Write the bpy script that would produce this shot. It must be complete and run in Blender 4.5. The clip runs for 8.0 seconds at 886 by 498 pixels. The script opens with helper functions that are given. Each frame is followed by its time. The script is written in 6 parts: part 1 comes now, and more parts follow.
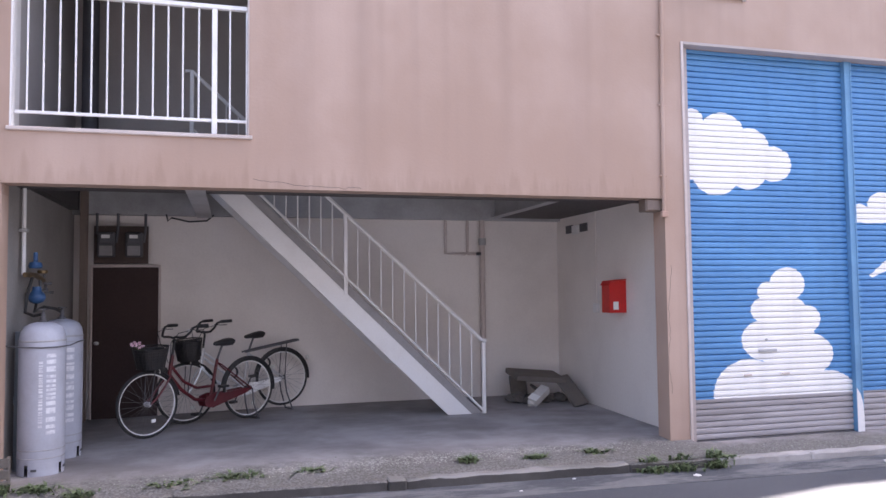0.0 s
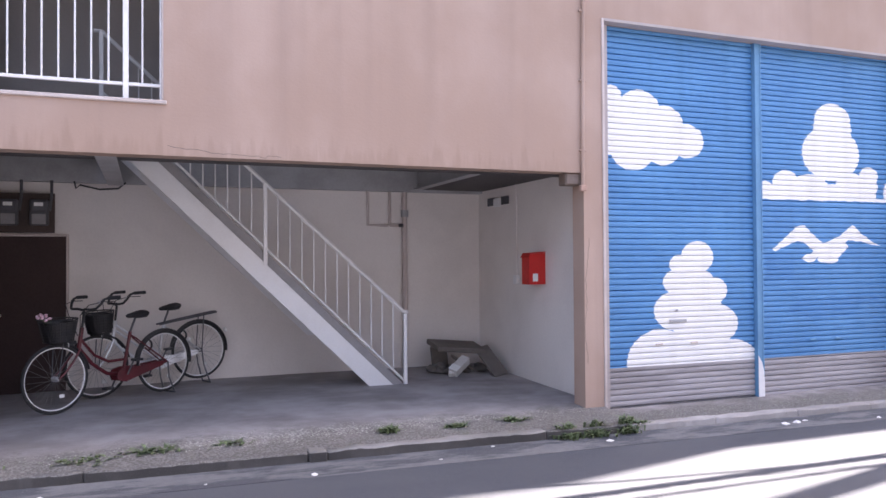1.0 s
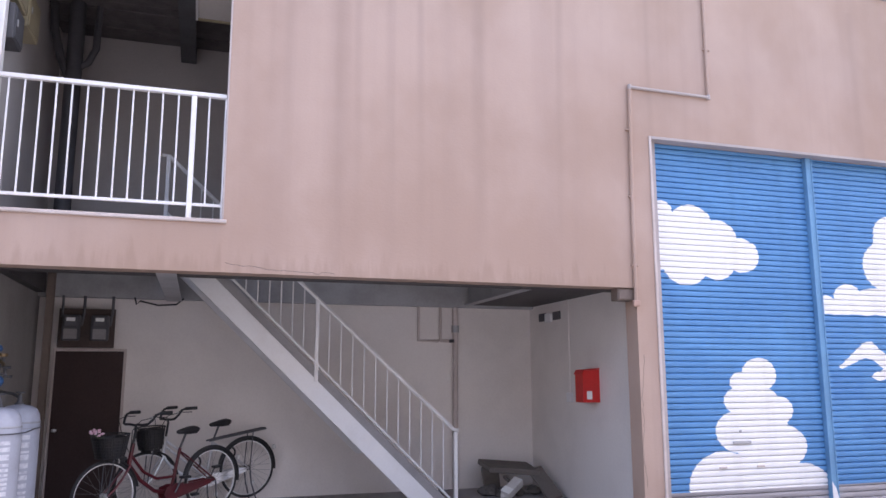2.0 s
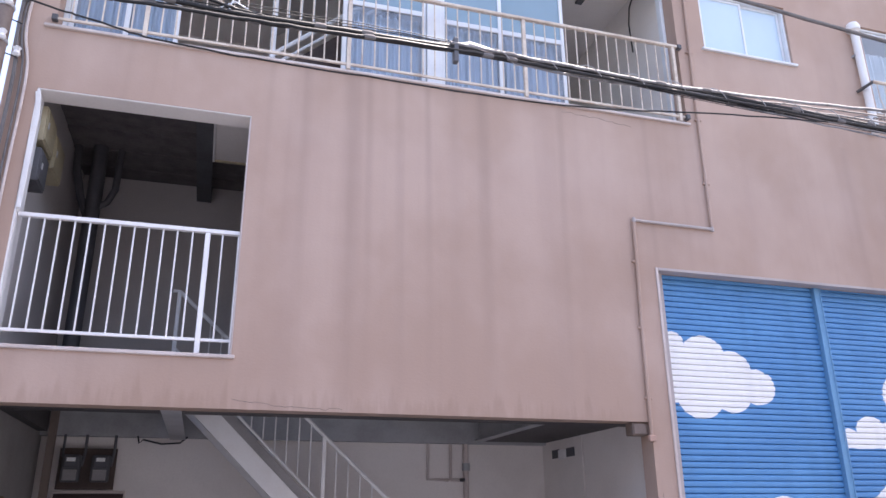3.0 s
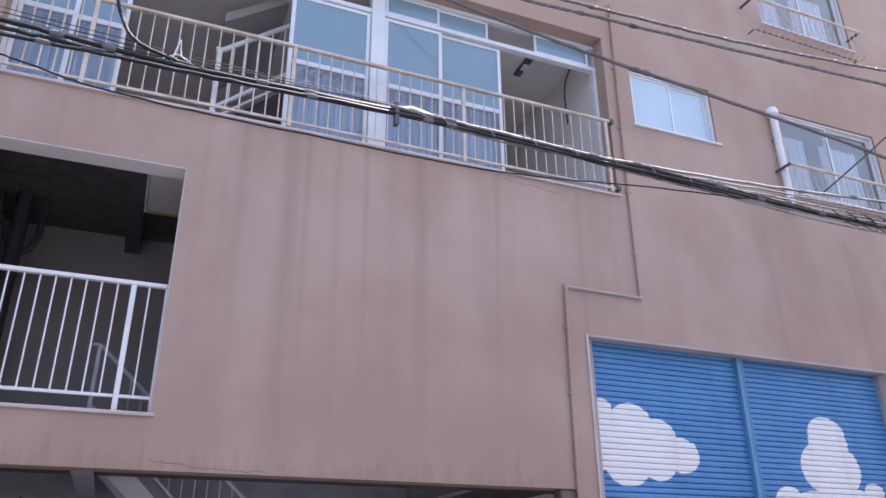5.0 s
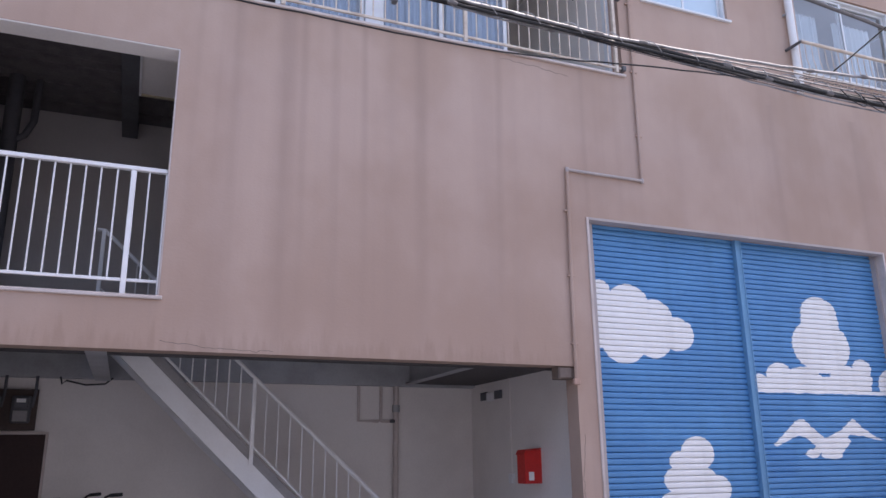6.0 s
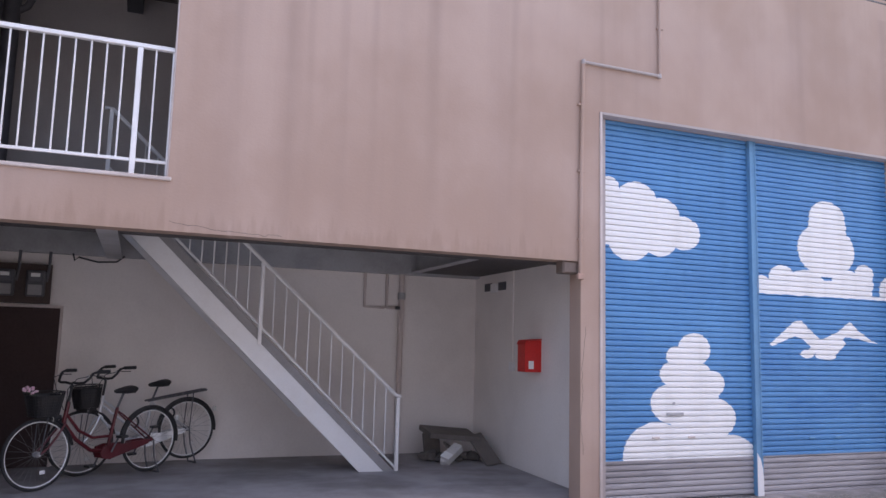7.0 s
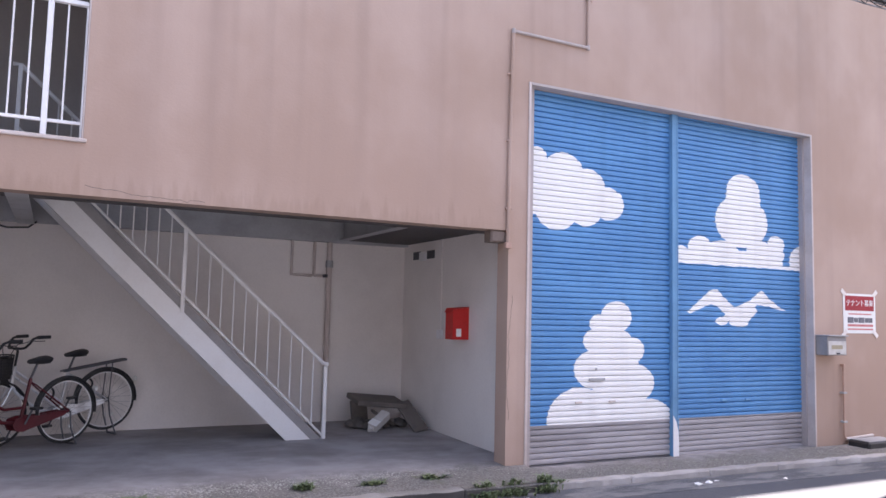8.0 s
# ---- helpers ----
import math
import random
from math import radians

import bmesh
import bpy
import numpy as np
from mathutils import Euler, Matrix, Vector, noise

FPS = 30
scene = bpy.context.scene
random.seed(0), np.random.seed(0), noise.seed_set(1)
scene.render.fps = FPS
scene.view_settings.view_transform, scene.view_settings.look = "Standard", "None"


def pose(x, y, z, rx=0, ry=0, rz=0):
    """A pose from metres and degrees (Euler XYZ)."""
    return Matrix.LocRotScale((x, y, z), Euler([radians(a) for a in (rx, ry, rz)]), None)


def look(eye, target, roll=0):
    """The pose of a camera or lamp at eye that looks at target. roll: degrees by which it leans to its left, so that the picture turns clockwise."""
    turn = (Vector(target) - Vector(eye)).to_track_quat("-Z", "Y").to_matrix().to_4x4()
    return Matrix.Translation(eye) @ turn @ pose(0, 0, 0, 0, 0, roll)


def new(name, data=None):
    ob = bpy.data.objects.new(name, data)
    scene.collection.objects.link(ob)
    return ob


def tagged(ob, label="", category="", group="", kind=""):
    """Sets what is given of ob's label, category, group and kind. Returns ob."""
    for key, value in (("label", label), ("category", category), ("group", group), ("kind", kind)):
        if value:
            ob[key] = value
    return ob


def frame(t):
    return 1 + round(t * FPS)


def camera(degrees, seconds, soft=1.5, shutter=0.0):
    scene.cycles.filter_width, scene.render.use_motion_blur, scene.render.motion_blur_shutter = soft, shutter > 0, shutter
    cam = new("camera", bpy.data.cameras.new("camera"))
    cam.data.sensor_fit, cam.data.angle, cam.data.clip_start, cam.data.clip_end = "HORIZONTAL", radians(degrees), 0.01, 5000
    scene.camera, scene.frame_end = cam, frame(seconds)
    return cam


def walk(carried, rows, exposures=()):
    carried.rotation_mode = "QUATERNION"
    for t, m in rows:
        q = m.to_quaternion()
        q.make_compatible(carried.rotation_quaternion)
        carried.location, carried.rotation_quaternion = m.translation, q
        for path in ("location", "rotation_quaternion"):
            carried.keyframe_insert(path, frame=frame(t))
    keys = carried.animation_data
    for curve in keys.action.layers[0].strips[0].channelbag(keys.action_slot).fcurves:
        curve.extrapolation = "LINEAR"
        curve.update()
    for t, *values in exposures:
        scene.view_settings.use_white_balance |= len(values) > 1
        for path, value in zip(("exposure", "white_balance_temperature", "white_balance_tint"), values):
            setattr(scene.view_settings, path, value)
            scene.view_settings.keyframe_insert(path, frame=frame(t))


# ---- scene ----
cam = camera(60.24, 8.0, soft=1.5)
PATH = [
    (0.0, pose(0.078, -6.601, 1.517, 93.04, 0.60, -15.52)),
    (0.5, pose(0.079, -6.600, 1.517, 91.64, 0.27, -19.05)),
    (1.0, pose(0.079, -6.596, 1.515, 90.88, 0.36, -21.36)),
    (1.5, pose(0.080, -6.592, 1.515, 94.45, 0.35, -19.68)),
    (2.0, pose(0.081, -6.590, 1.517, 99.53, 0.10, -17.58)),
    (2.2, pose(0.081, -6.590, 1.517, 101.92, 0.28, -17.27)),
    (3.3, pose(0.080, -6.589, 1.517, 111.74, 0.44, -17.08)),
    (3.5, pose(0.081, -6.589, 1.517, 113.21, 0.31, -17.76)),
    (4.0, pose(0.081, -6.591, 1.516, 115.94, -0.08, -19.70)),
    (4.2, pose(0.080, -6.594, 1.515, 116.00, 0.14, -20.69)),
    (5.3, pose(0.081, -6.594, 1.515, 112.24, 0.63, -22.46)),
    (5.5, pose(0.081, -6.594, 1.515, 110.53, 1.26, -22.12)),
    (6.0, pose(0.081, -6.597, 1.514, 105.34, 0.63, -21.90)),
    (6.5, pose(0.081, -6.599, 1.514, 101.26, -0.10, -21.54)),
    (7.0, pose(0.081, -6.597, 1.515, 97.17, -1.47, -21.69)),
    (7.5, pose(0.083, -6.593, 1.516, 94.48, -1.54, -22.24)),
    (7.7, pose(0.085, -6.587, 1.517, 94.02, -1.45, -23.39)),
    (8.0, pose(0.087, -6.585, 1.517, 94.92, -1.35, -27.04)),
]
EXPOSURES = [(0.0, 2.68, 7170, 20), (1.0, 2.70, 7170, 20), (2.0, 2.71, 7170, 20), (3.5, 2.27, 6700, 19), (4.2, 2.15, 6580, 20), (5.5, 1.95, 6660, 20), (6.5, 2.13, 6980, 20), (7.5, 2.45, 7170, 20), (8.0, 2.51, 7170, 20)]
walk(cam, PATH, EXPOSURES)

# ---------------------------------------------------------------- light
# The sun stands high behind the building and to the right, so the front is in open shade.
TO_SUN = Vector((0.45, 0.092, 1.0)).normalized()
sun_data = bpy.data.lights.new("sun", "SUN")
sun_data.energy, sun_data.angle, sun_data.color = 5.0, radians(0.5), (1.0, 0.97, 0.93)
sun = new("sun", sun_data)
sun.matrix_world = look((6, 1, 30), Vector((6, 1, 30)) - TO_SUN)
world = bpy.data.worlds.new("sky")
scene.world = world
world.use_nodes = True
sky = world.node_tree.nodes.new("ShaderNodeTexSky")
sky.sky_type, sky.sun_disc = "NISHITA", False
sky.sun_elevation = math.asin(TO_SUN.z)
sky.sun_rotation = math.atan2(TO_SUN.x, TO_SUN.y)
sky.air_density, sky.dust_density, sky.ozone_density = 1.0, 2.5, 1.0
world.node_tree.nodes["Background"].inputs["Strength"].default_value = 0.105
world.node_tree.links.new(sky.outputs[0], world.node_tree.nodes["Background"].inputs["Color"])


# ---------------------------------------------------------------- materials
class Nodes:
    """Short notation for node trees."""

    def __init__(self, name):
        self.mat = bpy.data.materials.new(name)
        self.mat.use_nodes = True
        self.tree = self.mat.node_tree
        self.bsdf = self.tree.nodes["Principled BSDF"]
        self.pos = self.node("ShaderNodeNewGeometry").outputs["Position"]

    def node(self, kind, **values):
        n = self.tree.nodes.new(kind)
        for key, value in values.items():
            setattr(n, key, value)
        return n

    def put(self, socket, value):
        if hasattr(value, "is_output"):
            self.tree.links.new(value, socket)
        else:
            socket.default_value = value

    def math(self, op, a, b=0.0, c=0.0):
        n = self.node("ShaderNodeMath", operation=op)
        for socket, value in zip(n.inputs, (a, b, c)):
            self.put(socket, value)
        return n.outputs[0]

    def vec(self, op, a, b=(0, 0, 0)):
        n = self.node("ShaderNodeVectorMath", operation=op)
        self.put(n.inputs[0], a)
        self.put(n.inputs[1], b)
        return n.outputs["Value"] if op in ("DISTANCE", "LENGTH", "DOT_PRODUCT") else n.outputs["Vector"]

    def noise(self, scale, detail=4.0, stretch=(1, 1, 1), rough=0.55, vector=None):
        n = self.node("ShaderNodeTexNoise")
        self.put(n.inputs["Vector"], self.vec("MULTIPLY", vector or self.pos, stretch))
        n.inputs["Scale"].default_value, n.inputs["Detail"].default_value = scale, detail
        n.inputs["Roughness"].default_value = rough
        return n.outputs["Fac"]

    def ramp(self, value, low, high):
        n = self.node("ShaderNodeMapRange", interpolation_type="SMOOTHSTEP")
        self.put(n.inputs["Value"], value)
        n.inputs["From Min"].default_value, n.inputs["From Max"].default_value = low, high
        return n.outputs["Result"]

    def mix(self, fac, a, b):
        n = self.node("ShaderNodeMix", data_type="RGBA")
        self.put(n.inputs["Factor"], fac)
        self.put(n.inputs[6], a if hasattr(a, "is_output") else (*a, 1))
        self.put(n.inputs[7], b if hasattr(b, "is_output") else (*b, 1))
        return n.outputs[2]

    def bump(self, height, distance, strength=1.0):
        n = self.node("ShaderNodeBump")
        self.put(n.inputs["Height"], height)
        n.inputs["Distance"].default_value, n.inputs["Strength"].default_value = distance, strength
        self.put(self.bsdf.inputs["Normal"], n.outputs[0])

    def done(self, color, rough=0.6, metal=0.0):
        self.put(self.bsdf.inputs["Base Color"], color if hasattr(color, "is_output") else (*color, 1))
        self.put(self.bsdf.inputs["Roughness"], rough)
        self.bsdf.inputs["Metallic"].default_value = metal
        return self.mat


def worn(name, color, dark, rough=0.6, metal=0.0, patch=1.5, grain=40.0, relief=0.001, amount=0.5):
    """A painted or raw surface with large stains, fine grain and a little relief."""
    n = Nodes(name)
    big = n.ramp(n.noise(patch, 5), 0.38, 0.72)
    fine = n.noise(grain, 3)
    tone = n.math("MULTIPLY_ADD", big, amount, n.math("MULTIPLY", n.ramp(fine, 0.35, 0.75), amount * 0.35))
    n.bump(n.math("ADD", fine, n.math("MULTIPLY", big, 0.4)), relief)
    return n.done(n.mix(n.math("MINIMUM", tone, 1.0), color, dark), n.math("MULTIPLY_ADD", fine, 0.25, rough - 0.12), metal)


# rain runs below the balcony ledge: place along the wall, half width, depth
RAIN_RUNS = [(-0.9, 0.07, 0.25), (0.38, 0.06, 0.2), (0.74, 0.07, 0.45), (1.19, 0.13, 0.6), (1.36, 0.06, 0.4), (1.66, 0.07, 0.4), (1.95, 0.06, 0.4),
             (2.22, 0.10, 0.25), (2.52, 0.11, 0.65), (3.40, 0.07, 0.45), (4.43, 0.06, 0.35), (8.6, 0.12, 0.4), (7.2, 0.08, 0.25)]


def stucco():
    """Sprayed pinkish-brown render with rain streaks and patches of older paint."""
    n = Nodes("stucco")
    streak = n.ramp(n.noise(1.0, 4, (2.6, 2.6, 0.09), 0.55), 0.47, 0.72)
    thin = n.ramp(n.noise(1.0, 3, (11.0, 11.0, 0.22), 0.5), 0.52, 0.75)
    blotch = n.ramp(n.noise(0.7, 4, (1, 1, 0.8)), 0.35, 0.7)
    fine = n.noise(90, 3)
    tex = n.noise(28, 3, (1, 1, 1.6))
    c = n.mix(blotch, (0.405, 0.278, 0.217), (0.485, 0.352, 0.290))
    s = n.node("ShaderNodeSeparateXYZ")
    n.put(s.inputs[0], n.pos)
    wander = n.math("MULTIPLY_ADD", n.noise(1.0, 2, (0.5, 0.5, 0.22)), 0.16, -0.08)
    x, run = n.math("ADD", s.outputs[0], wander), 0.0
    for at, wide, deep in RAIN_RUNS:
        near = n.ramp(n.math("ABSOLUTE", n.math("SUBTRACT", x, at)), wide, 0.0)
        run = n.math("MAXIMUM", run, n.math("MULTIPLY", near, deep))
    run = n.math("MULTIPLY", run, n.ramp(s.outputs[2], 1.4, 5.9))
    run = n.math("MULTIPLY", run, n.math("MULTIPLY_ADD", n.noise(1.0, 4, (7, 7, 0.5)), 1.2, 0.2))
    run = n.math("MULTIPLY", run, n.math("LESS_THAN", s.outputs[2], 5.75))
    c = n.mix(n.math("MULTIPLY", run, 0.55), c, (0.20, 0.14, 0.12))
    foot = n.math("MULTIPLY", n.ramp(n.math("MULTIPLY_ADD", n.noise(1.0, 4, (9, 9, 1.2)), 0.9, s.outputs[2]), 3.0, 2.82), n.math("MULTIPLY", n.math("GREATER_THAN", s.outputs[2], 2.3), n.ramp(s.outputs[0], 4.3, 3.6)))
    c = n.mix(n.math("MULTIPLY", foot, 0.26), c, (0.24, 0.15, 0.105))
    c = n.mix(n.math("MULTIPLY", streak, 0.22), c, (0.34, 0.235, 0.195))
    c = n.mix(n.math("MULTIPLY", thin, 0.07), c, (0.26, 0.185, 0.16))
    c = n.mix(n.math("MULTIPLY", n.ramp(fine, 0.5, 0.75), 0.12), c, (0.25, 0.16, 0.13))
    n.bump(n.math("ADD", n.math("MULTIPLY", fine, 0.5), tex), 0.0011)
    return n.done(c, 0.82)


def concrete(name, color, dark, stain=0.7):
    n = Nodes(name)
    big = n.ramp(n.noise(0.9, 6, (1, 1.4, 1), 0.62), 0.36, 0.66)
    mid = n.ramp(n.noise(5.0, 5), 0.4, 0.72)
    fine = n.noise(120, 2)
    c = n.mix(n.math("MULTIPLY", big, stain), color, dark)
    c = n.mix(n.math("MULTIPLY", mid, 0.35), c, tuple(v * 0.62 for v in color))
    c = n.mix(n.math("MULTIPLY", n.ramp(fine, 0.55, 0.75), 0.3), c, tuple(min(1, v * 1.5) for v in color))
    n.bump(n.math("ADD", fine, n.math("MULTIPLY", mid, 0.8)), 0.002)
    return n.done(c, 0.88)


def trodden():
    """Concrete worn to dirt and grit towards the street, with a ragged border."""
    n = Nodes("trodden_concrete")
    s = n.node("ShaderNodeSeparateXYZ")
    n.put(s.inputs[0], n.pos)
    big = n.ramp(n.noise(0.9, 6, (1, 1.4, 1), 0.62), 0.36, 0.66)
    mid = n.ramp(n.noise(5.0, 5), 0.4, 0.72)
    fine, grit = n.noise(120, 2), n.noise(48, 4)
    c = n.mix(n.math("MULTIPLY", big, 0.85), (0.375, 0.350, 0.350), (0.185, 0.165, 0.16))
    c = n.mix(n.math("MULTIPLY", mid, 0.35), c, (0.235, 0.215, 0.21))
    c = n.mix(n.math("MULTIPLY", n.ramp(fine, 0.55, 0.75), 0.25), c, (0.50, 0.48, 0.47))
    ragged = n.math("ADD", s.outputs[1], n.math("MULTIPLY_ADD", n.noise(1.7, 7, (1, 1.2, 1), 0.7), 1.7, -0.83))
    dirt = n.ramp(ragged, 0.36, -0.20)
    soil = n.mix(n.ramp(grit, 0.42, 0.62), (0.115, 0.108, 0.098), (0.205, 0.198, 0.185))
    soil = n.mix(n.math("MULTIPLY", n.ramp(n.noise(3.2, 5), 0.55, 0.7), 0.5), soil, (0.105, 0.115, 0.075))
    c = n.mix(n.math("MULTIPLY", dirt, 0.9), c, soil)
    n.bump(n.math("MULTIPLY_ADD", grit, n.math("MULTIPLY_ADD", dirt, 3.0, 0.3), n.math("MULTIPLY_ADD", mid, 0.8, fine)), 0.003)
    return n.done(c, 0.9)


def gutter_concrete():
    """Cracked pale gutter concrete, tarred over in patches."""
    n = Nodes("gutter_concrete")
    tar = n.ramp(n.noise(2.2, 6, (0.6, 2.5, 1), 0.65), 0.44, 0.58)
    speck = n.noise(140, 2)
    c = n.mix(n.noise(14, 4), (0.13, 0.132, 0.14), (0.21, 0.21, 0.215))
    c = n.mix(tar, c, (0.078, 0.083, 0.096))
    c = n.mix(n.ramp(speck, 0.6, 0.74), c, (0.24, 0.235, 0.23))
    n.bump(n.math("ADD", speck, tar), 0.004)
    return n.done(c, 0.9)


def asphalt():
    n = Nodes("asphalt")
    big = n.ramp(n.noise(0.5, 5, (0.6, 1.2, 1)), 0.35, 0.7)
    speck = n.noise(160, 2)
    grit = n.noise(45, 3)
    c = n.mix(big, (0.066, 0.073, 0.090), (0.094, 0.100, 0.115))
    c = n.mix(n.ramp(speck, 0.58, 0.72), c, (0.16, 0.155, 0.15))
    n.bump(n.math("ADD", speck, grit), 0.004)
    return n.done(c, 0.9)


def inside_ellipses(n, x, z, shapes):
    """1 inside any of the ellipses (x, z, half width, half height)."""
    total = 0.0
    for cx, cz, rx, rz in shapes:
        a = n.math("MULTIPLY", n.math("SUBTRACT", x, cx), 1 / rx)
        b = n.math("MULTIPLY", n.math("SUBTRACT", z, cz), 1 / rz)
        d = n.math("MULTIPLY_ADD", a, a, n.math("MULTIPLY", b, b))
        total = n.math("MAXIMUM", total, n.math("LESS_THAN", d, 1.0))
    return total


def inside_convex(n, x, z, corners):
    """1 inside a convex polygon whose corners run counter-clockwise."""
    total = 1.0
    for (ax, az), (bx, bz) in zip(corners, corners[1:] + corners[:1]):
        side = n.math("MULTIPLY_ADD", x, az - bz, n.math("MULTIPLY_ADD", z, bx - ax, ax * bz - az * bx))
        total = n.math("MULTIPLY", total, n.math("GREATER_THAN", side, 0.0))
    return total


TREE_CLOUD = [(5.71, 1.54, 0.218, 0.172), (5.47, 1.46, 0.132, 0.105), (5.42, 1.27, 0.168, 0.133), (5.92, 1.17, 0.192, 0.149),
              (5.39, 0.96, 0.261, 0.207), (5.98, 0.80, 0.277, 0.213), (5.68, 1.18, 0.299, 0.235), (5.68, 0.92, 0.373, 0.292),
              (5.21, 0.43, 0.423, 0.338), (5.68, 0.48, 0.372, 0.289), (6.16, 0.31, 0.42, 0.31)]
HIGH_CLOUD = [(4.62, 3.23, 0.131, 0.111), (4.97, 3.10, 0.264, 0.219), (5.30, 2.98, 0.234, 0.19), (5.58, 2.80, 0.232, 0.186),
              (5.26, 2.71, 0.232, 0.188), (4.88, 2.69, 0.282, 0.234), (4.66, 2.82, 0.254, 0.214), (5.03, 2.89, 0.34, 0.28), (4.55, 2.98, 0.25, 0.25)]
FLAT_CLOUD = [(7.72, 3.15, 0.288, 0.208), (7.72, 3.06, 0.303, 0.218), (7.69, 2.76, 0.457, 0.328), (6.98, 2.39, 0.197, 0.146),
              (6.68, 2.30, 0.132, 0.099), (8.30, 2.51, 0.156, 0.109), (8.28, 2.38, 0.171, 0.119), (8.84, 2.31, 0.30, 0.218),
              (7.35, 2.34, 0.30, 0.163), (8.0, 2.38, 0.238, 0.168)]
BIRD = [[(6.77, 1.62), (6.81, 1.6), (7.15, 1.72), (7.13, 1.88)],
        [(7.13, 1.88), (7.15, 1.72), (7.26, 1.7), (7.37, 1.81), (7.26, 1.9), (7.18, 1.9)],
        [(7.26, 1.7), (7.3, 1.66), (7.4, 1.59), (7.59, 1.6), (7.54, 1.69), (7.37, 1.81)],
        [(7.4, 1.58), (7.48, 1.51), (7.77, 1.51), (7.95, 1.65), (7.9, 1.71), (7.8, 1.73), (7.54, 1.69), (7.42, 1.61)],
        [(7.59, 1.7), (7.67, 1.68), (7.9, 1.7), (7.94, 1.73), (7.81, 1.78)],
        [(7.81, 1.78), (7.94, 1.73), (8.21, 1.71), (8.16, 1.81), (8.06, 1.9), (8.01, 1.91)],
        [(8.11, 1.73), (8.21, 1.7), (8.47, 1.66), (8.16, 1.81)],
        [(7.31, 1.49), (7.43, 1.50), (7.54, 1.62), (7.40, 1.63)]]
BIRD_TAIL = [(7.33, 1.52, 0.1, 0.05), (7.61, 1.5, 0.154, 0.044), (7.72, 1.51, 0.065, 0.046)]


def mural(name, split):
    """Blue shutter paint with white clouds and a gull, on bare zinc below; weathered."""
    n = Nodes(name)
    s = n.node("ShaderNodeSeparateXYZ")
    n.put(s.inputs[0], n.pos)
    wob = n.math("MULTIPLY", n.math("SUBTRACT", n.noise(9, 2), 0.5), 0.03)
    x, z = n.math("ADD", s.outputs[0], wob), n.math("ADD", s.outputs[2], wob)
    if split == "left":
        white = n.math("MAXIMUM", inside_ellipses(n, x, z, TREE_CLOUD), inside_ellipses(n, x, z, HIGH_CLOUD))
    else:
        cloud = n.math("MAXIMUM", inside_ellipses(n, x, z, FLAT_CLOUD), inside_convex(n, x, z, [(6.5, 2.1), (8.42, 2.1), (8.42, 2.42), (6.5, 2.36)]))
        cloud = n.math("MULTIPLY", cloud, n.math("GREATER_THAN", z, 2.195))
        cloud = n.math("MAXIMUM", cloud, inside_convex(n, x, z, [(6.5, 2.195), (8.9, 2.195), (8.9, 2.24), (6.5, 2.24)]))
        gull = inside_ellipses(n, x, z, BIRD_TAIL)
        for corners in BIRD:
            gull = n.math("MAXIMUM", gull, inside_convex(n, x, z, corners))
        white = n.math("MAXIMUM", cloud, gull)
    patch = n.ramp(n.noise(1.1, 4, (1, 1, 1.8)), 0.35, 0.7)
    rain = n.ramp(n.noise(1.0, 4, (5, 5, 0.25)), 0.45, 0.75)
    blue = n.mix(patch, (0.070, 0.240, 0.49), (0.090, 0.285, 0.55))
    blue = n.mix(n.math("MULTIPLY", rain, 0.25), blue, (0.07, 0.19, 0.35))
    if split == "right":
        edge = n.math("MULTIPLY", n.math("SUBTRACT", n.noise(6, 3), 0.5), 0.10)
        u, v = n.math("ADD", s.outputs[0], edge), n.math("ADD", s.outputs[2], edge)
        again = inside_convex(n, u, v, [(6.66, 1.27), (7.08, 1.27), (7.08, 1.59), (6.66, 1.59)])
        again = n.math("MAXIMUM", again, inside_ellipses(n, u, v, [(7.55, 0.93, 0.55, 0.13), (8.1, 1.02, 0.35, 0.06)]))
        blue = n.mix(n.math("MULTIPLY", again, 0.45), blue, (0.045, 0.19, 0.44))
    paint = n.mix(white, blue, n.mix(n.math("MULTIPLY", rain, 0.3), (0.86, 0.85, 0.84), (0.62, 0.60, 0.58)))
    zinc = n.mix(n.ramp(n.noise(2.0, 5, (0.5, 1, 3)), 0.35, 0.7), (0.42, 0.395, 0.41), (0.29, 0.27, 0.28))
    bare = n.math("LESS_THAN", s.outputs[2], 0.385)
    return n.done(n.mix(bare, paint, zinc), n.math("MULTIPLY_ADD", rain, 0.2, 0.42))


def glass_pane(name, tint, rough=0.06, trans=0.55):
    n = Nodes(name)
    n.bsdf.inputs["Transmission Weight"].default_value = trans
    n.bsdf.inputs["IOR"].default_value = 1.5
    cloudy = n.noise(1.3, 3)
    n.bump(n.noise(2.2, 1), 0.004, 0.4)
    return n.done(n.mix(cloudy, tint, tuple(min(1, v * 1.15) for v in tint)), n.math("MULTIPLY_ADD", cloudy, 0.06, rough))


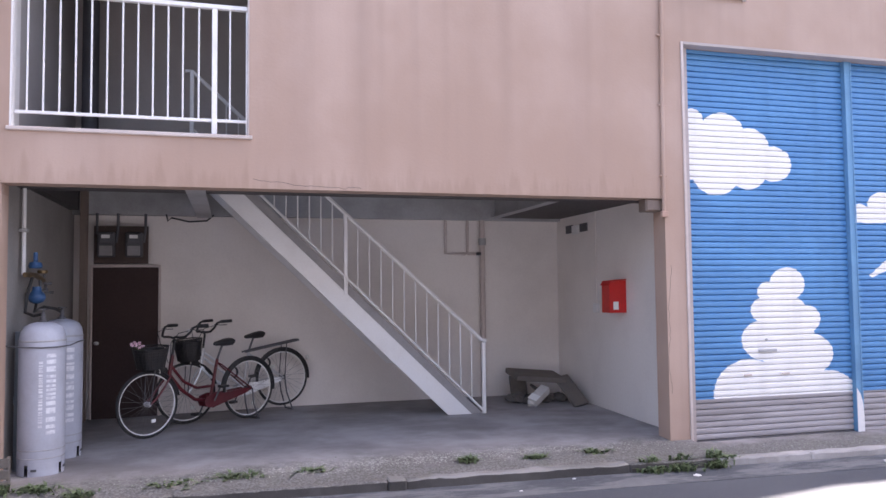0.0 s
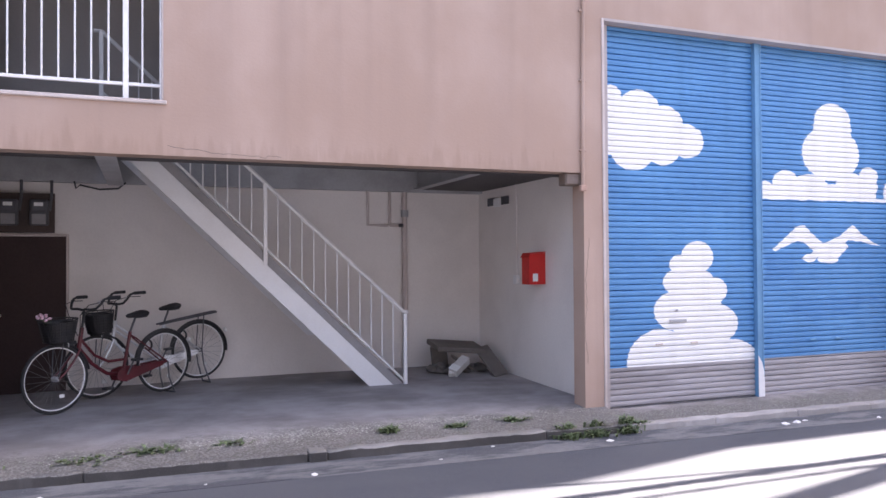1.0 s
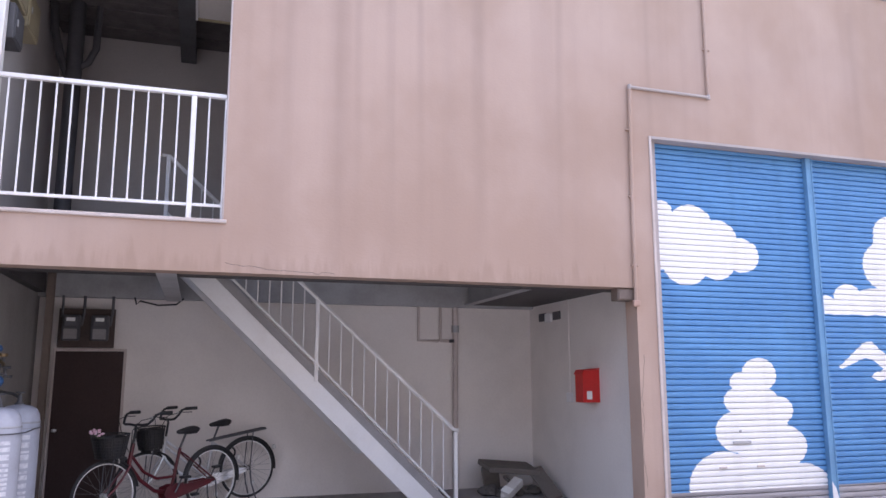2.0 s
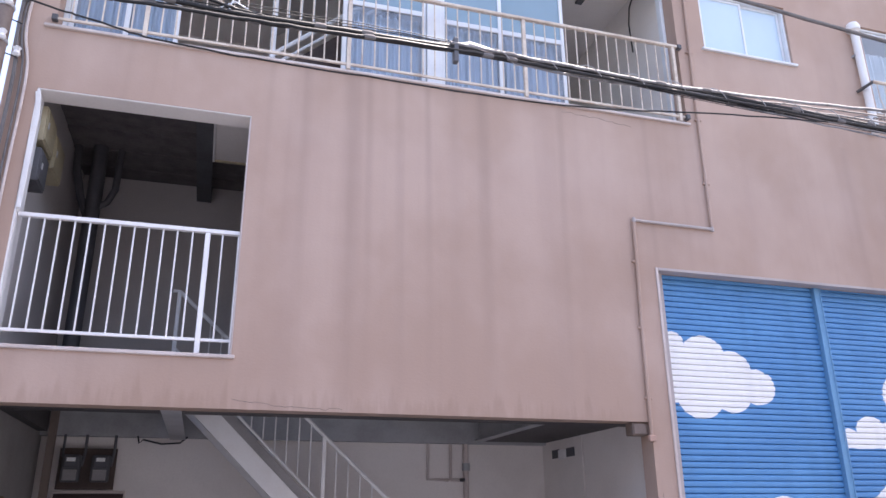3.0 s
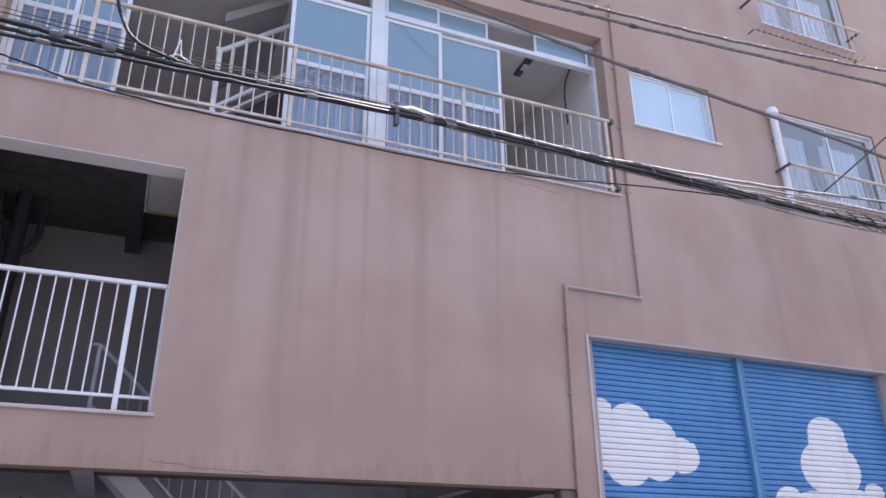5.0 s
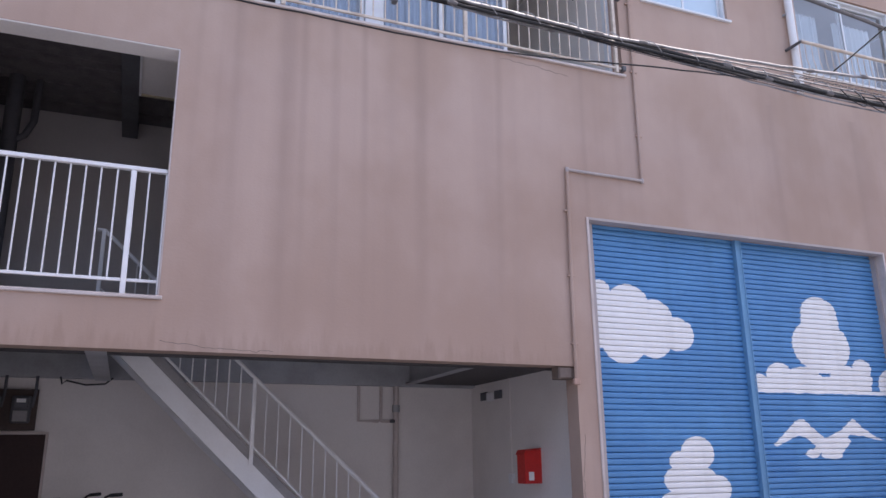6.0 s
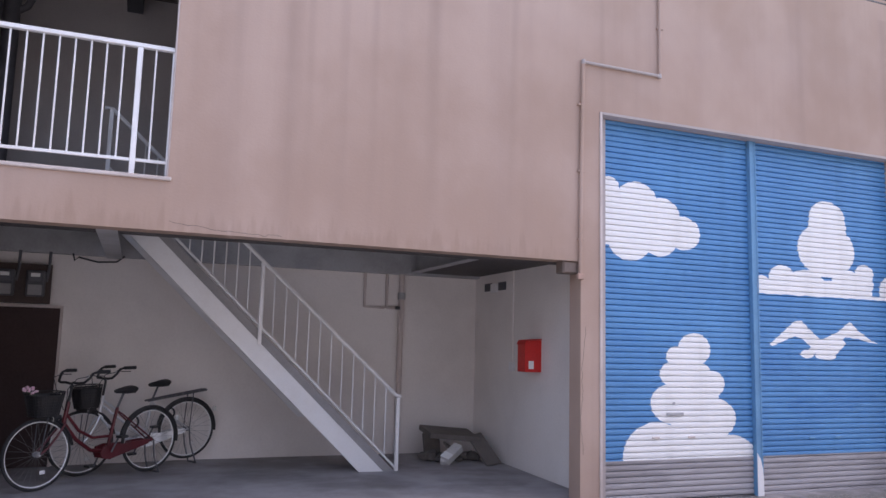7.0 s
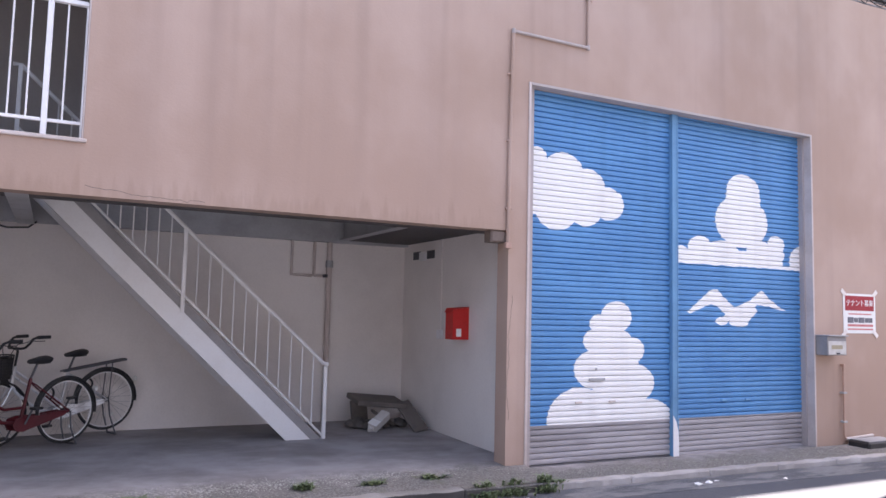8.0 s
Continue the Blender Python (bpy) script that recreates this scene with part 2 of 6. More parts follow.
M = dict(
    stucco=stucco(),
    pillar=worn("pillar_paint", (0.47, 0.30, 0.235), (0.31, 0.20, 0.16), 0.75, patch=2.5, relief=0.002),
    white_wall=worn("white_wall", (0.82, 0.765, 0.725), (0.64, 0.585, 0.55), 0.8, patch=0.9, relief=0.0015, amount=0.5),
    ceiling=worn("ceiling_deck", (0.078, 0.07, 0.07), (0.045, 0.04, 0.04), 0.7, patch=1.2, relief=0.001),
    steel=worn("grey_steel", (0.40, 0.40, 0.41), (0.24, 0.23, 0.23), 0.55, patch=3.0),
    dark_steel=worn("dark_steel", (0.10, 0.10, 0.11), (0.06, 0.055, 0.055), 0.6, patch=3.0),
    white_steel=worn("white_steel", (0.80, 0.79, 0.79), (0.62, 0.58, 0.55), 0.45, patch=3.0, relief=0.0006, amount=0.35),
    cream_steel=worn("cream_steel", (0.66, 0.57, 0.48), (0.36, 0.26, 0.20), 0.55, patch=5.0, amount=0.6),
    slab=trodden(),
    roofing=concrete("roofing", (0.43, 0.385, 0.375), (0.19, 0.165, 0.16), 0.85),
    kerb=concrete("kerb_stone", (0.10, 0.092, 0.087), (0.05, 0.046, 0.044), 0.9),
    kerb_top=concrete("pale_kerb_top", (0.31, 0.295, 0.285), (0.15, 0.145, 0.13)),
    gutter=gutter_concrete(),
    pale_kerb=concrete("pale_kerb_stone", (0.44, 0.42, 0.41), (0.24, 0.225, 0.215)),
    asphalt=asphalt(),
    mural_left=mural("mural_left", "left"),
    mural_right=mural("mural_right", "right"),
    blue_steel=worn("blue_post", (0.13, 0.32, 0.52), (0.09, 0.22, 0.38), 0.5, patch=3.0),
    trim=worn("pale_trim", (0.60, 0.52, 0.49), (0.42, 0.34, 0.30), 0.6, patch=3.0),
    jamb=worn("lilac_jamb", (0.44, 0.385, 0.37), (0.33, 0.28, 0.27), 0.6, patch=2.0),
    door=worn("brown_door", (0.046, 0.023, 0.021), (0.030, 0.015, 0.014), 0.75, patch=2.0),
    alu=worn("aluminium", (0.72, 0.74, 0.76), (0.55, 0.56, 0.58), 0.35, patch=4.0, amount=0.35),
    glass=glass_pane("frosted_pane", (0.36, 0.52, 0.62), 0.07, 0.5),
    # lighter copy of the frosted pane, with the sky's brightness in its tint
    bright=glass_pane("sky_frosted_pane", (0.60, 0.74, 0.84), 0.12, 0.25),
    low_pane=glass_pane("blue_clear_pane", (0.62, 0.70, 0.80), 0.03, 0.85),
    clear=glass_pane("clear_pane", (0.85, 0.90, 0.93), 0.02, 0.94),
    curtain=worn("curtain_cloth", (0.62, 0.68, 0.72), (0.45, 0.50, 0.55), 0.9, patch=4.0),
    room=worn("room_plaster", (0.82, 0.765, 0.72), (0.70, 0.64, 0.60), 0.85, patch=1.0),
    grey_wall=worn("shaded_stained_wall", (0.30, 0.28, 0.265), (0.18, 0.165, 0.155), 0.85, patch=1.0),
    # darker copy of the room plaster, with the interior's shade in its colour
    room_shaded=worn("room_shaded_wall", (0.50, 0.465, 0.45), (0.38, 0.345, 0.335), 0.85, patch=1.0),
    planks=worn("dark_planks", (0.15, 0.13, 0.132), (0.075, 0.064, 0.066), 0.8, patch=6.0),
    # for the added unseen walls; blue-grey chosen to cool their bounce
    far_wall=worn("blue_grey_far_wall", (0.50, 0.51, 0.54), (0.40, 0.41, 0.44), 0.85, patch=0.5),
)


# ---------------------------------------------------------------- building blocks
ORIGIN = {}


def thing(name, base, label, category, group="", kind=""):
    ob = new(name)
    ob.empty_display_size = 0.1
    ob.location = base
    ORIGIN[ob] = Vector(base)
    return tagged(ob, label, category, group, kind)


def mesh_of(name, bm, material, base=(0, 0, 0), smooth=False):
    bmesh.ops.recalc_face_normals(bm, faces=bm.faces[:])
    if any(base):
        bmesh.ops.translate(bm, verts=bm.verts[:], vec=-Vector(base))
    me = bpy.data.meshes.new(name)
    bm.to_mesh(me)
    bm.free()
    me.materials.append(M[material] if isinstance(material, str) else material)
    if smooth:
        me.shade_smooth()
        me.set_sharp_from_angle(angle=radians(40))
    return me


def part(name, bm, material, parent, label="", smooth=False):
    """One mesh under a thing or a part, given in world coordinates."""
    base = ORIGIN[parent]
    ob = new(name, mesh_of(name, bm, material, base, smooth))
    ob.parent = parent
    ORIGIN[ob] = base
    return tagged(ob, label)


def setting(name, bm, material, label="", category="", smooth=False):
    ob = new(name, mesh_of(name, bm, material, smooth=smooth))
    ORIGIN[ob] = Vector((0, 0, 0))
    return tagged(ob, label, category, kind="structure")


def box(x0, x1, y0, y1, z0, z1, bevel=0.0, bm=None):
    bm = bm or bmesh.new()
    made = bmesh.ops.create_cube(bm, size=1)["verts"]
    for v in made:
        v.co = ((x0 + x1) / 2 + v.co.x * (x1 - x0), (y0 + y1) / 2 + v.co.y * (y1 - y0), (z0 + z1) / 2 + v.co.z * (z1 - z0))
    if bevel:
        edges = list({e for v in made for e in v.link_edges})
        bmesh.ops.bevel(bm, geom=edges, offset=bevel, segments=1, affect="EDGES")
    return bm


def prism(points, y0, y1, bm=None):
    """An outline in x and z drawn out along y."""
    bm = bm or bmesh.new()
    a = [bm.verts.new((x, y0, z)) for x, z in points]
    b = [bm.verts.new((x, y1, z)) for x, z in points]
    bm.faces.new(a)
    bm.faces.new(b[::-1])
    for i in range(len(a)):
        j = (i + 1) % len(a)
        bm.faces.new((a[j], a[i], b[i], b[j]))
    return bm


def tube(points, r, seg=8, closed=False, bm=None, radii=None):
    """A round bar along points."""
    bm = bm or bmesh.new()
    pts = [Vector(p) for p in points]
    rings, n, side = [], len(pts), None
    for i, p in enumerate(pts):
        before = pts[i - 1] if (i or closed) else p
        after = pts[(i + 1) % n] if (i < n - 1 or closed) else p
        t = (after - before).normalized()
        if side is None:
            side = t.cross((0, 0, 1) if abs(t.z) < 0.9 else (0, 1, 0)).normalized()
        side = (side - t * side.dot(t)).normalized()
        up, rr = t.cross(side), radii[i] if radii else r
        rings.append([bm.verts.new(p + (side * math.cos(a) + up * math.sin(a)) * rr) for a in (math.tau * k / seg for k in range(seg))])
    for i in range(n if closed else n - 1):
        a, b = rings[i], rings[(i + 1) % n]
        for k in range(seg):
            bm.faces.new((a[k], a[(k + 1) % seg], b[(k + 1) % seg], b[k]))
    if not closed:
        bm.faces.new(rings[0][::-1])
        bm.faces.new(rings[-1])
    return bm


def lathe(profile, centre=(0, 0, 0), seg=24, bm=None):
    """Radius and height pairs turned round the upright axis."""
    bm = bm or bmesh.new()
    c = Vector(centre)
    rings = [[bm.verts.new(c + Vector((r * math.cos(a), r * math.sin(a), z))) for a in (math.tau * k / seg for k in range(seg))] for r, z in profile]
    for a, b in zip(rings, rings[1:]):
        for k in range(seg):
            bm.faces.new((a[k], a[(k + 1) % seg], b[(k + 1) % seg], b[k]))
    bm.faces.new(rings[0][::-1])
    bm.faces.new(rings[-1])
    return bm


def pierced(x0, x1, z0, z1, y0, y1, holes):
    """An upright slab with rectangular holes (x0, x1, z0, z1) right through it."""
    xs = sorted({x0, x1, *(v for h in holes for v in h[:2] if x0 < v < x1)})
    zs = sorted({z0, z1, *(v for h in holes for v in h[2:] if z0 < v < z1)})
    solid = [[not any(h[0] <= (a + b) / 2 <= h[1] and h[2] <= (c + d) / 2 <= h[3] for h in holes) for c, d in zip(zs, zs[1:])] for a, b in zip(xs, xs[1:])]
    bm, cache = bmesh.new(), {}

    def at(i, y, k):
        if (i, y, k) not in cache:
            cache[i, y, k] = bm.verts.new((xs[i], y, zs[k]))
        return cache[i, y, k]

    def full(i, k):
        return 0 <= i < len(xs) - 1 and 0 <= k < len(zs) - 1 and solid[i][k]

    for i in range(len(xs) - 1):
        for k in range(len(zs) - 1):
            if not full(i, k):
                continue
            for y in (y0, y1):
                bm.faces.new((at(i, y, k), at(i + 1, y, k), at(i + 1, y, k + 1), at(i, y, k + 1)))
            for di, dk, ends in ((-1, 0, ((i, k), (i, k + 1))), (1, 0, ((i + 1, k), (i + 1, k + 1))), (0, -1, ((i, k), (i + 1, k))), (0, 1, ((i, k + 1), (i + 1, k + 1)))):
                if not full(i + di, k + dk):
                    (p, q), (r, s) = ends
                    bm.faces.new((at(p, y0, q), at(r, y0, s), at(r, y1, s), at(p, y1, q)))
    return bm


# ---------------------------------------------------------------- ground
def floor_height(x, y):
    """The slab falls to the street and a little to the left at the back."""
    back = max(0.0, min(1.0, y / 3.0))
    right = max(0.0, min(1.0, (x + 1.2) / 2.0))
    lip = max(0.0, min(1.0, (0.35 - y) / 0.8))
    return 0.045 + back * (0.02 + 0.035 * right) - 0.045 * lip * lip + 0.004 * noise.noise((x * 1.3, y * 1.3, 0))


def kerb_line(x):
    return -0.33 - 0.031 * (x + 1.0)


def gutter_height(x, y):
    return -0.098 - 0.029 * max(0.0, min(1.0, (kerb_line(x) - 0.05 - y) / 0.33))


bm = box(-400, 400, -400, 400, -0.6, -0.13)
setting("ground", bm, "asphalt", "grey worn asphalt of a narrow street", "road")
bm = bmesh.new()
bm.faces.new([bm.verts.new((x, kerb_line(x) - dy, gutter_height(x, kerb_line(x) - dy))) for x, dy in ((-12, 0.05), (-12, 0.42), (16, 0.36), (16, 0.05))])
bmesh.ops.extrude_face_region(bm, geom=bm.faces[:])
for v in list(bm.verts)[:4]:
    v.co.z = -0.2
setting("gutter", bm, "gutter", "pale concrete gutter strip along the kerb", "gutter")


def sheet(x0, x1, y0, y1, step, height, bottom):
    nx, ny = round((x1 - x0) / step), round((y1 - y0) / step)
    bm = bmesh.new()
    grid = []
    for i in range(nx + 1):
        x = x0 + (x1 - x0) * i / nx
        grid.append([])
        for j in range(ny + 1):
            y = y0(x) + (y1 - y0(x)) * j / ny if callable(y0) else y0 + (y1 - y0) * j / ny
            grid[-1].append(bm.verts.new((x, y, height(x, y))))
    for i in range(nx):
        for j in range(ny):
            bm.faces.new((grid[i][j], grid[i + 1][j], grid[i + 1][j + 1], grid[i][j + 1]))
    return bm


bm = sheet(-1.95, 4.45, 0.0, 3.1, 0.1, floor_height, 0)
setting("floor", bm, "slab", "stained grey concrete slab of the carport", "floor", smooth=True)


def strip_height(x, y):
    edge = floor_height(x, 0.0) if x < 4.4 else 0.0
    inner = max(0.0, min(1.0, -y / 0.10)) if x < 4.4 else 0.6
    outer = 1 - max(0.0, min(1.0, (y - kerb_line(x) - 0.04) / 0.12))
    return edge * max(0, min(1, 1 + y / 0.35)) - 0.001 - 0.004 * inner + 0.012 * noise.noise((x * 4, y * 6, 3)) * inner - (0.029 if x > 4.4 else 0.0) - 0.020 * outer


bm = bmesh.new()
cols = [-12 + 0.08 * i for i in range(350)]
grid = [[bm.verts.new((x, kerb_line(x) - 0.02 + (-kerb_line(x) + 0.02 + (0.2 if x > 4.42 else 0.0)) * j / 7, strip_height(x, kerb_line(x) * (1 - j / 7)))) for j in range(8)] for x in cols]
for a, b in zip(grid, grid[1:]):
    for j in range(7):
        bm.faces.new((a[j], b[j], b[j + 1], a[j + 1]))
setting("pavement", bm, "slab", "broken gravelly concrete strip between slab and kerb", "pavement", smooth=True)

# ---------------------------------------------------------------- walls of the building
SOFFIT = 2.385
HOLES = [(-1.645, 4.175, -0.2, SOFFIT), (-1.60, 0.225, 2.83, 5.105), (4.41, 8.77, -0.2, 3.955), (-1.55, 5.02, 5.75, 8.06), (-1.55, 5.02, 8.72, 10.9),
         (5.40, 6.69, 6.83, 7.68), (7.88, 9.72, 6.34, 7.64), (5.44, 6.79, 9.73, 10.6), (8.0, 9.8, 9.24, 10.52)]
setting("wall_front", pierced(-1.86, 11.3, -0.2, 18.3, 0.0, 0.2, HOLES), "stucco", "pinkish-brown rendered street front with rain streaks", "wall")
setting("wall_front_far", box(11.3, 19, 0.0, 0.2, -0.2, 14.2), "stucco", "pinkish-brown rendered wall", "wall")
# stains and the shade on this side are both in the wall's grey
setting("wall_left", box(-1.86, -1.68, 0.2, 9.0, -0.2, 2.75), "grey_wall", "stained side wall of the carport, its shade put into the grey", "wall")
setting("wall_left_upper", box(-1.86, -1.68, 0.2, 9.0, 2.75, 18.3), "room_shaded", "dim painted side wall of the stair room", "wall")
setting("wall_right_end", box(18.8, 19, 0.2, 9.0, -0.2, 14.2), "stucco", "rendered end wall", "wall")
setting("wall_rear", box(-1.86, 19, 9.0, 9.2, -0.2, 14.2), "stucco", "rendered rear wall", "wall")
setting("wall_rear_upper", box(-1.86, 11.3, 9.0, 9.2, 14.2, 18.3), "stucco", "rendered rear wall", "wall")
setting("roof", box(-1.86, 11.3, 0.2, 9.0, 18.1, 18.3), "roofing", "flat concrete roof", "roof")
setting("roof_low", box(11.3, 18.8, 0.2, 9.0, 14.0, 14.2), "roofing", "flat concrete roof", "roof")
setting("wall_step", box(11.1, 11.3, 0.2, 9.0, 14.2, 18.1), "stucco", "rendered wall above the lower roof", "wall")
setting("wall_back", box(-1.68, 4.6, 3.08, 3.2, -0.2, 2.80), "white_wall", "white painted back wall of the carport, a little stained", "wall")
setting("wall_side", box(4.40, 4.50, 0.2, 3.08, -0.2, 2.80), "white_wall", "white painted side wall of the carport", "wall")
setting("wall_behind_shutter", box(4.50, 9.2, 0.45, 0.55, -0.2, 5.6), "room", "wall behind the shutters", "wall")
# unseen wall added across the street; its height dims the lower front
setting("unseen_wall_opposite", box(-30, 40, -10.2, -10.0, -0.2, 6.5), "far_wall", "plain unseen blue-grey wall, added to dim skylight on the lower front", "wall")
# unseen wall added past the corner to cut skylight on the left
setting("unseen_wall_left", box(-8.0, -2.1, -0.3, 9.0, -0.2, 4.3), "far_wall", "plain low unseen wall, added to shade the carport's left", "wall")
# brown pillar beside the shutters: its inner face
setting("pillar_right", box(4.178, 4.398, 0.2, 0.215, -0.1, 2.385), "pillar", "brown painted pillar of the carport", "pillar")
setting("pillar_left", box(-1.86, -1.648, 0.2, 0.23, -0.1, 2.385), "pillar", "brown painted pillar of the carport", "pillar")
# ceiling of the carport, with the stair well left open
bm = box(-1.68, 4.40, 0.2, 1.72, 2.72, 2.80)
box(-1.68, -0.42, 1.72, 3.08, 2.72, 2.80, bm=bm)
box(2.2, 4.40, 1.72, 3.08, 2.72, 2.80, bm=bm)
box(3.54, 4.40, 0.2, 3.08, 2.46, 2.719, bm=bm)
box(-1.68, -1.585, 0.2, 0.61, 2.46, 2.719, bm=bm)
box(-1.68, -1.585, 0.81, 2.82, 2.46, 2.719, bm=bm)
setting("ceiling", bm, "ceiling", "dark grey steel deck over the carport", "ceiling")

# ---------------------------------------------------------------- carport: beams, stairs
M["side_plate"] = worn("side_plate", (0.30, 0.285, 0.285), (0.20, 0.19, 0.19), 0.7, patch=3.0)
M["column"] = worn("column_paint", (0.20, 0.15, 0.125), (0.12, 0.09, 0.075), 0.65, patch=3.0)
def steel_beam(x0, x1, y0, y1, z0, z1, along, label, material="steel"):
    """A rolled beam with a web and two flanges."""
    b = thing("ceiling_beam", ((x0 + x1) / 2, (y0 + y1) / 2, z0), label, "beam", "beams under the carport ceiling")
    t = 0.014
    part("bottom_flange", box(x0, x1, y0, y1, z0, z0 + t, 0.002), material, b)
    part("top_flange", box(x0, x1, y0, y1, z1 - t, z1, 0.002), material, b)
    if along == "y":
        m = (x0 + x1) / 2
        part("web", box(m - 0.006, m + 0.006, y0, y1, z0 + t, z1 - t), material, b)
    else:
        m = (y0 + y1) / 2
        part("web", box(x0, x1, m - 0.006, m + 0.006, z0 + t, z1 - t), material, b)
    return b


steel_beam(-0.31, -0.14, 0.2, 2.95, 2.405, 2.72, "y", "grey painted steel beam under the carport ceiling")
steel_beam(3.40, 3.53, 0.2, 2.95, 2.46, 2.72, "y", "grey painted steel beam under the carport ceiling")
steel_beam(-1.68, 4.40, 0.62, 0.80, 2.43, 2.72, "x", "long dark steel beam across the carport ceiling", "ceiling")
b = thing("back_beam", (1.3, 3.0, 2.43), "blue-grey steel channel along the back wall", "beam", "beams under the carport ceiling")
part("web", box(-1.68, 4.40, 2.96, 2.975, 2.43, 2.72), "steel", b)
part("bottom_flange", box(-1.68, 4.40, 2.975, 3.08, 2.43, 2.444), "steel", b)

c = thing("steel_column", (-1.55, 2.95, 0.05), "brown painted steel column in the back corner", "column")
part("web", box(-1.545, -1.535, 2.85, 2.95, 0.04, 2.72), "column", c)
part("flange", box(-1.575, -1.505, 2.835, 2.85, 0.04, 2.72), "column", c)
part("flange", box(-1.575, -1.505, 2.94, 2.955, 0.04, 2.72), "column", c)
part("base_plate", box(-1.60, -1.48, 2.81, 2.975, 0.035, 0.06, 0.004), "column", c)


def rail_z(x):
    return 0.926 + (2.904 - x) * 0.9153


def bar_z(x):
    return 0.102 + (2.927 - x) * 0.972


STAIR_Y = 1.90
stairs = thing("staircase", (2.7, 2.3, 0.06), "white painted steel staircase rising from the carport floor", "stairs")
low, high = 0.05, 2.81
for y0, y1, foot in ((STAIR_Y, STAIR_Y + 0.05, low), (2.69, 2.74, 0.62)):
    part("stringer", prism([(2.52 - (foot - low) / 0.9736, foot), (2.80 - (foot - low) / 0.9736, foot), (2.80 - (high - low) / 0.9736, high), (2.52 - (high - low) / 0.9736, high)], y0, y1), "white_steel", stairs)
# the recess beside the stringer: its shade is put into the plate's grey
part("side_plate", prism([(2.80, low), (2.905, 0.075), (2.905 - (high - 0.075) / 0.9736, high), (2.80 - (high - low) / 0.9736, high)], STAIR_Y + 0.02, STAIR_Y + 0.032), "side_plate", stairs, "side plate above the stringer, recess shade put into its grey")
RISES = 14
for i in range(1, RISES):
    z = low + (high - low) * i / RISES
    x = 2.80 - (z - low) / 0.9736
    part("tread", box(x - 0.16, x + 0.07, STAIR_Y + 0.052, 2.688, z - 0.03, z, 0.003), "steel", stairs)
    part("riser", box(x - 0.158, x - 0.150, STAIR_Y + 0.052, 2.688, z, z + 0.165), "steel", stairs)

rail = thing("stair_railing", (2.9, STAIR_Y, 0.06), "white painted steel stair railing with thin balusters", "railing")
part("handrail", tube([(2.96, 1.915, 0.915), (2.90, 1.915, rail_z(2.90)), (-0.33, 1.915, rail_z(-0.33)), (-0.40, 1.915, rail_z(-0.33))], 0.021), "white_steel", rail, smooth=True)
part("lower_bar", tube([(2.925, 1.915, bar_z(2.925)), (-0.33, 1.915, bar_z(-0.33))], 0.014), "white_steel", rail, smooth=True)
for x, z0 in ((2.925, 0.05), (1.315, 1.47), (-0.33, 2.81)):
    part("newel", box(x - 0.021, x + 0.021, 1.894, 1.936, z0, rail_z(x) - 0.01, 0.003), "white_steel", rail)
for x in [2.779 - 0.1326 * k for k in range(11)] + [1.168 - 0.127 * k for k in range(11)]:
    part("baluster", tube([(x, 1.915, bar_z(x)), (x, 1.915, rail_z(x))], 0.0075, 6), "white_steel", rail, smooth=True)

# ---------------------------------------------------------------- shutters with the mural
def slat_mesh(name, x0, x1, material, pitch):
    """One roll-formed slat: a shallow bow with a hooked joint, thin and hollow behind."""
    outline = [(0.0005, 0.019), (0.0032, 0.004), (0.009, -0.0045), (0.030, -0.0075), (0.050, -0.0055), (0.0572, 0.004), (pitch - 0.0005, 0.019)]
    bm = bmesh.new()
    front = [[bm.verts.new((x, y, z)) for z, y in outline] for x in (x0, x1)]
    behind = [[bm.verts.new((x, y + 0.004, z)) for z, y in outline] for x in (x0, x1)]
    for k in range(len(outline) - 1):
        bm.faces.new((front[0][k], front[1][k], front[1][k + 1], front[0][k + 1]))
        bm.faces.new((behind[0][k + 1], behind[1][k + 1], behind[1][k], behind[0][k]))
    for k in (0, len(outline) - 1):
        bm.faces.new((front[0][k], behind[0][k], behind[1][k], front[1][k]))
    return mesh_of(name, bm, material)


PITCH = 0.0605
for side, x0, x1, z0 in (("left", 4.53, 6.492, -0.035), ("right", 6.572, 8.735, -0.075)):
    sh = thing("roller_shutter", ((x0 + x1) / 2, 0.17, z0),
               "closed blue roller shutter painted with white clouds, bare zinc below" if side == "left" else "closed blue roller shutter painted with a cloud and gull",
               "shutter", "painted roller shutters")
    part("bottom_rail", box(x0, x1, 0.155, 0.195, z0, z0 + 0.0135, 0.003), "dark_steel", sh, "dark bottom rail with a rubber lip")
    me = slat_mesh("slat", x0 - (x0 + x1) / 2, x1 - (x0 + x1) / 2, "mural_" + side, PITCH)
    k = 0
    while z0 + 0.0155 + k * PITCH < 3.94:
        ob = new("slat", me)
        ob.parent = sh
        ob.location = (0, 0, 0.0155 + k * PITCH)
        k += 1
    # lock, keyhole and finger slots
    if side == "left":
        part("lock_handle", box(5.325, 5.545, 0.148, 0.162, 0.838, 0.868, 0.004), "steel", sh, "worn metal shutter handle")
        part("keyhole", tube([(5.424, 0.152, 0.965), (5.424, 0.168, 0.965)], 0.013, 12), "steel", sh)
    for x in ((5.19, 5.65) if side == "left" else (7.356, 7.757)):
        part("finger_slot", box(x - 0.045, x + 0.045, 0.150, 0.170, 0.56 if side == "right" else 0.60, 0.58 if side == "right" else 0.62, 0.004), "trim" if side == "left" else "blue_steel", sh)
post = thing("shutter_post", (6.53, 0.17, -0.05), "blue painted steel guide post between the shutters, its white foot worn", "post")
part("web", box(6.494, 6.570, 0.115, 0.20, -0.05, 3.955, 0.006), "blue_steel", post)
